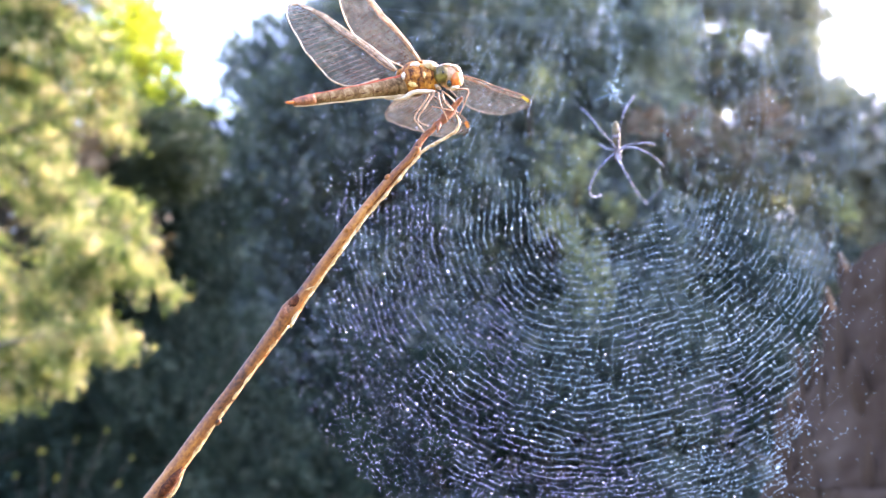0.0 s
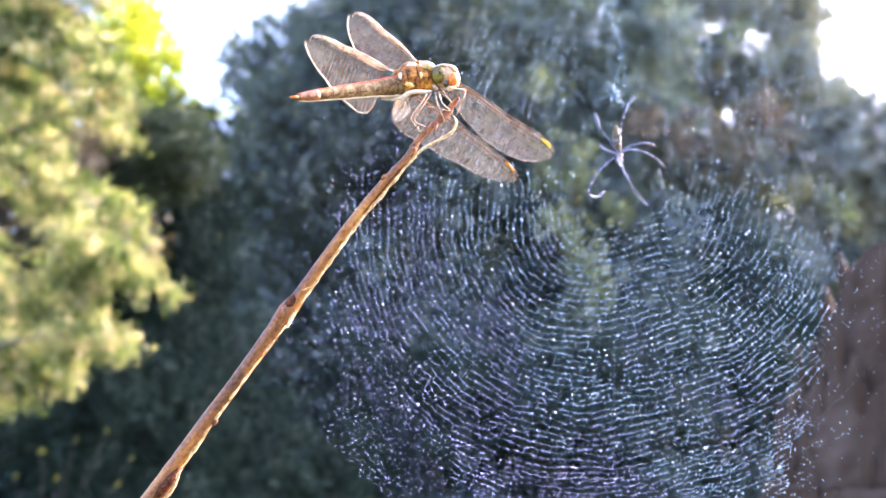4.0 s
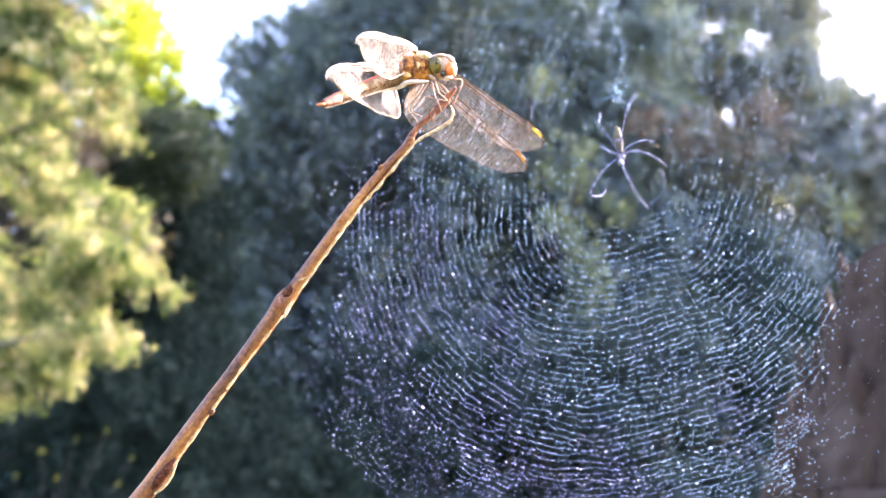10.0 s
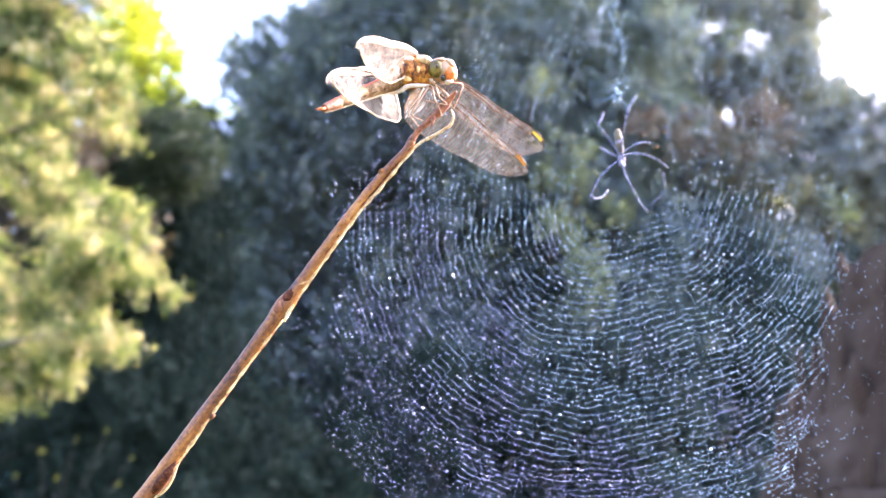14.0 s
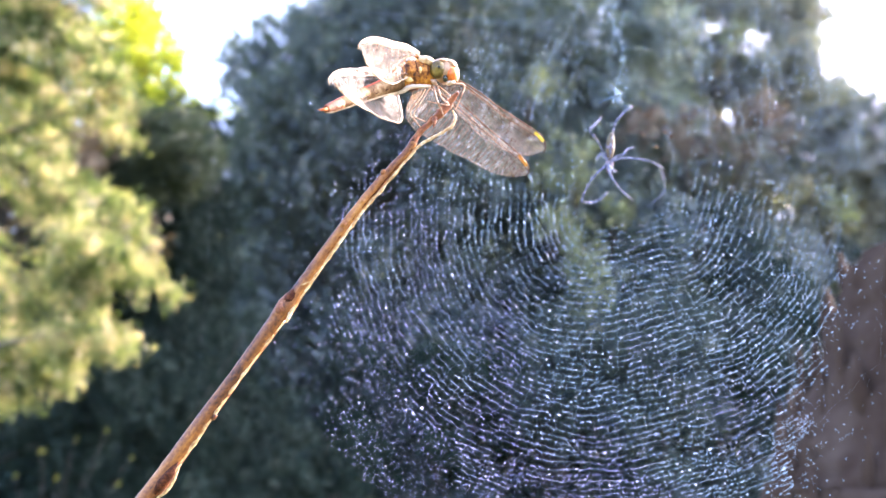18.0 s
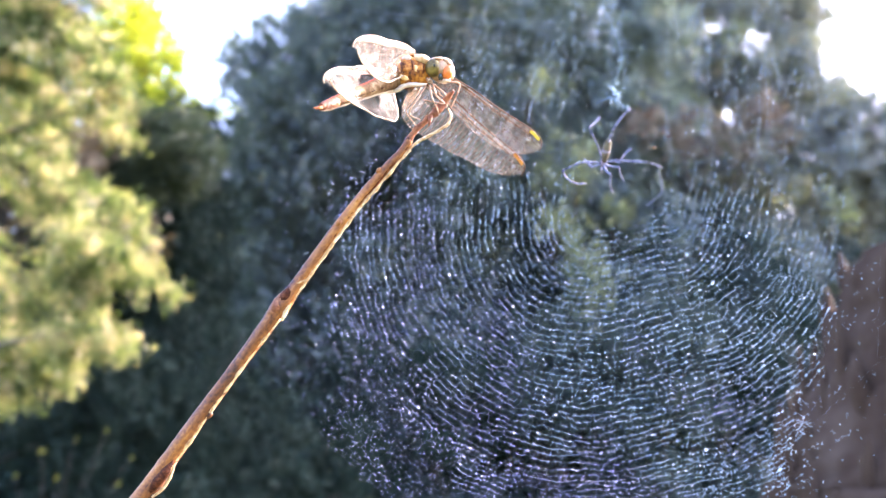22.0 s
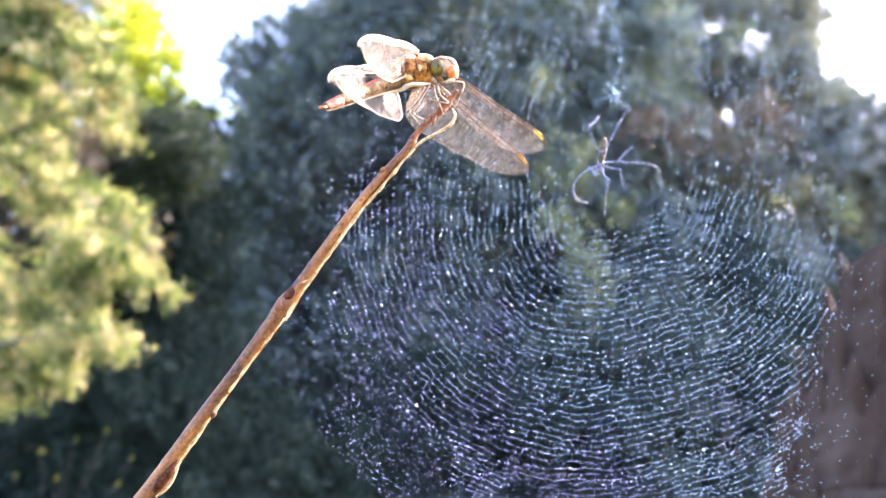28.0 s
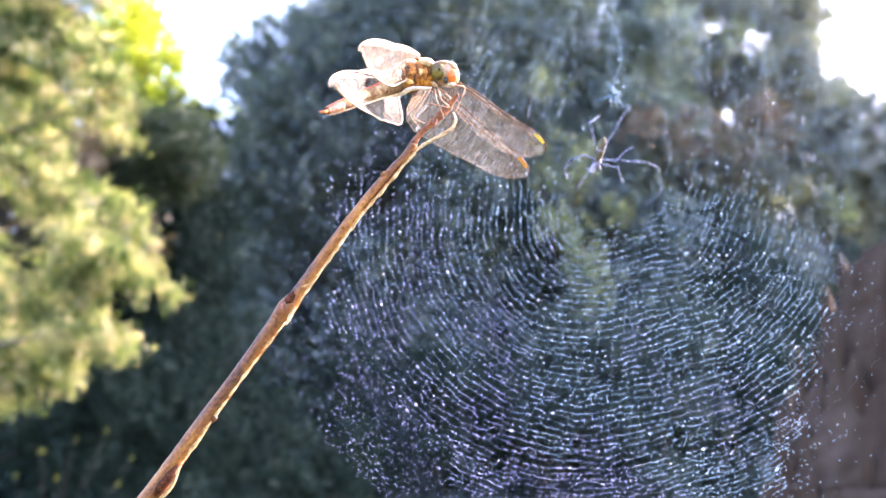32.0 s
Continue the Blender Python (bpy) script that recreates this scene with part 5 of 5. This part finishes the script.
def build_spider():
    s = new("spider")
    s.matrix_basis = facing(at(SPINE[0][0] - 784, 441 - SPINE[0][1], WEB - 0.004))
    tagged(s, "long-legged silvery orb weaver hanging in its web", "spider")
    part("head_shield", Geo().ball((0, 0, 0), (7 * W, 9 * W, 6 * W), None, 12, 9, 0.05, 1), SPIDER_BODY, s)
    for k in (-1, 1):
        part("palp", Geo().tube([(k * 3 * W, -6 * W, 2 * W), (k * 5 * W, -13 * W, 4 * W), (k * 3 * W, -17 * W, 3 * W)], [1.8 * W, 1.8 * W, 1 * W], 6), SPIDER_BODY, s)
    ab = part("abdomen", Geo().tube([(0, 0, 0), (10 * W, 0, 0), (20 * W, 0, 0), (34 * W, 0, 0), (46 * W, 0, 0), (53 * W, 0, 0)], [2.5 * W, 5 * W, 6.8 * W, 7 * W, 5.5 * W, 2 * W], 12, 0.05, 2), SPIDER_YELLOW, s, "long yellowish abdomen")
    part("abdomen_band", Geo().tube([(26 * W, 0, 0), (29 * W, 0, 0), (32 * W, 0, 0)], [7.0 * W, 7.3 * W, 7.1 * W], 12), SPIDER_BODY, ab)
    legs = []
    for i in range(8):
        up, low = leg_lengths(i)
        th = part("leg", Geo().tube([(up * t, 0, math.sin(t * 3.1) * BOW[i] * W) for t in (0, 0.25, 0.5, 0.75, 1)], [1.2 * W, 1.5 * W, 1.1 * W, 1.0 * W, 1.2 * W], 7, 0.35, i), SPIDER_LEG, s)
        sh = part("lower_leg", Geo().tube([(low * t, 0, math.sin(t * 3.1) * BOW[i] * W) for t in (0, 0.2, 0.45, 0.7, 1)], [1.2 * W, 1.3 * W, 1.1 * W, 0.9 * W, 0.6 * W], 7, 0.35, i + 9), SPIDER_LEG, th)
        for t in (0.14, 0.3, 0.46, 0.62, 0.8, 0.95):
            part("leg_band", Geo().ball((up * t, 0, math.sin(t * 3.1) * BOW[i] * W), (2.3 * W, (1.7 + 0.4 * (i % 2)) * W, 1.9 * W), None, 8, 6, 0.15, i), SPIDER_BAND, th, "bright pale band")
        for t in (0.12, 0.28, 0.45, 0.64, 0.84):
            part("leg_band", Geo().ball((low * t, 0, math.sin(t * 3.1) * BOW[i] * W), (2.2 * W, (2.1 - 0.4 * (i % 2)) * W, 1.8 * W), None, 8, 6, 0.15, i), SPIDER_BAND, sh, "bright pale band")
        legs.append((th, sh))
    return s, ab, legs


def build_fly():
    f = new("fly")
    tagged(f, "small orange-brown insect that flies past", "insect")
    k = 0.001
    part("body", Geo().tube([(-3 * k, 0, 0), (-1.5 * k, 0, 0), (0, 0, 0.2 * k), (1.2 * k, 0, 0.2 * k), (2.4 * k, 0, 0)], [0.5 * k, 1.3 * k, 1.2 * k, 1.5 * k, 0.6 * k], 10), FLY_BODY, f)
    part("head", Geo().ball((2.9 * k, 0, 0), 1.0 * k, None, 10, 7), FLY_BODY, f)
    for s in (-1, 1):
        g = Geo()
        ring = [(0.8 * k + 1.4 * k * math.cos(a) * 1.2 - 1.0 * k, s * (2.8 * k + 2.3 * k * math.sin(a)), 1.2 * k) for a in [2 * math.pi * j / 14 for j in range(14)]]
        low = [(x, y, z - 0.06 * k) for x, y, z in ring]
        g.add(ring + low, [tuple(range(14)), tuple(range(27, 13, -1))] + [(j, j + 14, (j + 1) % 14 + 14, (j + 1) % 14) for j in range(14)])
        part("wing", g, WING_SKIN, f)
    return f


build_ground()
build_trees()
build_post()
TWIG = build_twig()
DRAGONFLY, ABDOMEN_PART, WINGS = build_dragonfly()
WEB_THING = build_web()
SPIDER, SPIDER_TAIL, SPIDER_LEGS = build_spider()
FLY = build_fly()

# how the twig sways: seconds, right, up in small units
SWAY_EARLY = ((0, 11.9, -13.2), (0.5, 9.5, -13.5), (1, 9.2, -10.7), (1.5, 8.2, -7.4), (2, 8.6, -8.9), (2.5, 5.5, -8.9), (3, 5.2, -6.1), (3.5, 6.4, -13.8), (5.5, -0.6, -5.2), (6, -5.2, 2.4), (6.5, -3.1, 6.1), (7, -2.8, 4.9), (7.5, -3.4, 3.1), (8, -3.1, 4.6), (8.5, -7.7, 15.3), (9, -4.6, 6.1), (9.5, -11.7, 22.6), (10, 0.9, 4.0), (10.5, -1.6, 3.1), (11, -4.6, 5.2), (11.5, -0.9, 3.7), (12, 0.0, -0.0), (12.5, -1.6, 2.1), (13, 0.0, -0.0), (13.5, -3.1, 1.5), (14, 1.5, -3.1))
SWAY_LATE = ((14.5, 1.5, -0.3), (16.5, 7.0, -5.2), (17, 6.4, -2.8), (17.5, 2.1, -1.5), (18, 4.9, -4.3), (18.5, 5.5, -3.7), (19, 3.0, -1.2), (19.5, 0.0, -3.1), (20, 0.0, -1.5), (20.5, -1.2, 0.3), (21, 1.5, -3.1), (21.5, 0.0, 1.5), (22, -3.1, -1.5), (22.5, 0.0, 0.3), (23, 1.5, 4.9), (23.5, 1.5, 6.1), (24, 0.0, 0.9), (24.5, 1.5, -0.9), (25, 1.5, -4.6), (25.5, 0.3, -4.3), (27.5, 4.0, -0.6), (28, 4.0, -0.6), (28.5, 4.9, 0.3), (29, 4.6, -0.0), (29.5, 5.5, -3.7), (30, 6.1, -4.6), (30.5, 7.6, -4.6), (31, 4.9, -9.2), (31.5, 6.1, -3.1), (32, 5.2, -7.7))
SWAY = SWAY_EARLY + SWAY_LATE
# how the web stirs: seconds, right, up, turn in degrees
STIR_EARLY = ((0, -7.8, 4.5, -0.45), (1, -7.6, 5.6, -0.2), (2, -6.2, 3.5, -0.31), (3, -6.8, 4.0, -0.27), (3.5, -6.0, 4.0, -0.4), (5.5, -5.3, 3.0, -0.1), (6, -5.5, 3.5, -0.21), (7, -4.7, 2.0, -0.14), (8, -3.9, 3.0, -0.21), (9, -4.5, 3.0, -0.2), (10, -1.0, 2.1, 0.16), (11, -0.8, 1.0, 0.1), (12, 0.2, 0.5, 0.11), (13, 0.0, -0.0, -0.0), (14, -0.3, 0.5, 0.08))
STIR_LATE = ((14.5, -0.3, 0.5, 0.12), (16.5, -1.1, -0.5, 0.04), (17, -1.8, -0.5, 0.09), (18, -1.5, 0.0, -0.0), (19, -1.1, 0.5, 0.05), (20, -3.4, -0.6, -0.22), (21, -5.1, -0.0, -0.16), (22, -5.9, -0.6, -0.22), (23, -5.1, -1.6, -0.32), (24, -4.3, -1.6, -0.09), (25, -5.1, -1.6, 0.01), (25.5, -4.2, -0.0, -0.12), (27.5, -7.1, -0.6, -0.51), (28, -6.9, 0.9, -0.57), (29, -6.5, 0.4, -0.38), (30, -5.3, 1.0, -0.26), (31, -5.1, -0.1, -0.32), (32, -7.3, 1.9, -0.62))
STIR = STIR_EARLY + STIR_LATE


def motions():
    walk(TWIG, [(t, facing(KNOT + FRAME3 @ Vector((x * S, y * S, 0)))) for t, x, y in SWAY])
    walk(DRAGONFLY, [(t, facing(BODY + FRAME3 @ Vector((x * S, y * S, 0)))) for t, x, y in SWAY])
    shows = ((0.0, "raised"), (0.46, "raised"), (0.67, "half"), (2.8, "half"), (2.92, "forward"), (9.62, "forward"), (9.75, "turning"), (9.88, "lowered"), (32.0, "lowered"))
    for k, wing_part in enumerate(WINGS):
        rows = []
        for t, rest in shows:
            x, y, z, rx, ry, rz = RESTS[rest][k]
            m = pose(*b(x, y, z), rx, ry, rz)
            rows.append((t, m))
        walk(wing_part, rows)
    rows = []
    for t, rest in shows:
        tip, sign = RESTS[rest][4]
        m = limb(b(704, 138), b(*tip), 212 * S, sign, (0, -1, 0), BODY, NEAR)
        rows.append((t, m @ pose(0, 0, 0, 0, 0, 180) @ pose(0, 0, 0, 180)))
    walk(ABDOMEN_PART, rows)
    walk(WEB_THING, [(t, facing(HUB + FRAME3 @ Vector((x * W, y * W, 0))) @ pose(0, 0, 0, 0, 0, a)) for t, x, y, a in STIR])
    deep = WEB - 0.004
    walk(SPIDER, [(t, facing(at(x - 784, 441 - y, deep))) for t, (x, y) in zip(MOMENTS, SPINE)])
    rows = []
    for k, t in enumerate(MOMENTS):
        here = at(SPINE[k][0] - 784, 441 - SPINE[k][1], deep)
        tip = Vector(((TAIL[k][0] - SPINE[k][0]) * W, (SPINE[k][1] - TAIL[k][1]) * W, 0))
        rows.append((t, limb(Vector((0, 0, 0)), tip, 56 * W, 1, (1, 0, 0), here, deep)))
    walk(SPIDER_TAIL, rows)
    for i, (th, sh) in enumerate(SPIDER_LEGS):
        up, low = leg_lengths(i)
        r1, r2 = [], []
        for k, t in enumerate(MOMENTS):
            sx, sy = SPINE[k]
            (kx, ky), (fx, fy) = LEGS[i][2 * k], LEGS[i][2 * k + 1]
            here = at(sx - 784, 441 - sy, deep)
            knee = Vector(((kx - sx) * W, (sy - ky) * W, 0))
            m1 = limb(Vector((0, 0, 0)), knee, up, 1, (0.2, 0.1, -1), here, deep)
            knee3 = (m1 @ Vector((up, 0, 0)))
            foot = Vector(((fx - sx) * W, (sy - fy) * W, 0))
            m2 = limb(knee3, foot, low, -1, (0.2, 0.1, -1), here, deep)
            r1.append((t, m1))
            r2.append((t, m1.inverted() @ m2))
        walk(th, r1)
        walk(sh, r2)
    side = FRAME3.to_4x4() @ pose(0, 0, 0, 0, 180, 0)
    def flight(u, v, d):
        m = side.copy()
        m.translation = at(u, v, d)
        return m
    walk(FLY, [(0.0, flight(880, -60, 0.86)), (25.0, flight(880, -60, 0.86)), (25.1, flight(840, -30, 0.5)), (25.2, flight(710, -89, 0.27)), (25.3, flight(331, -186, 0.22)), (25.4, flight(-66, -286, 0.16)), (25.5, flight(-366, -371, 0.115)), (25.7, flight(-1200, -500, 0.14)), (26.5, flight(-3000, -900, 0.5)), (32.0, flight(-3000, -900, 0.5))])


motions()
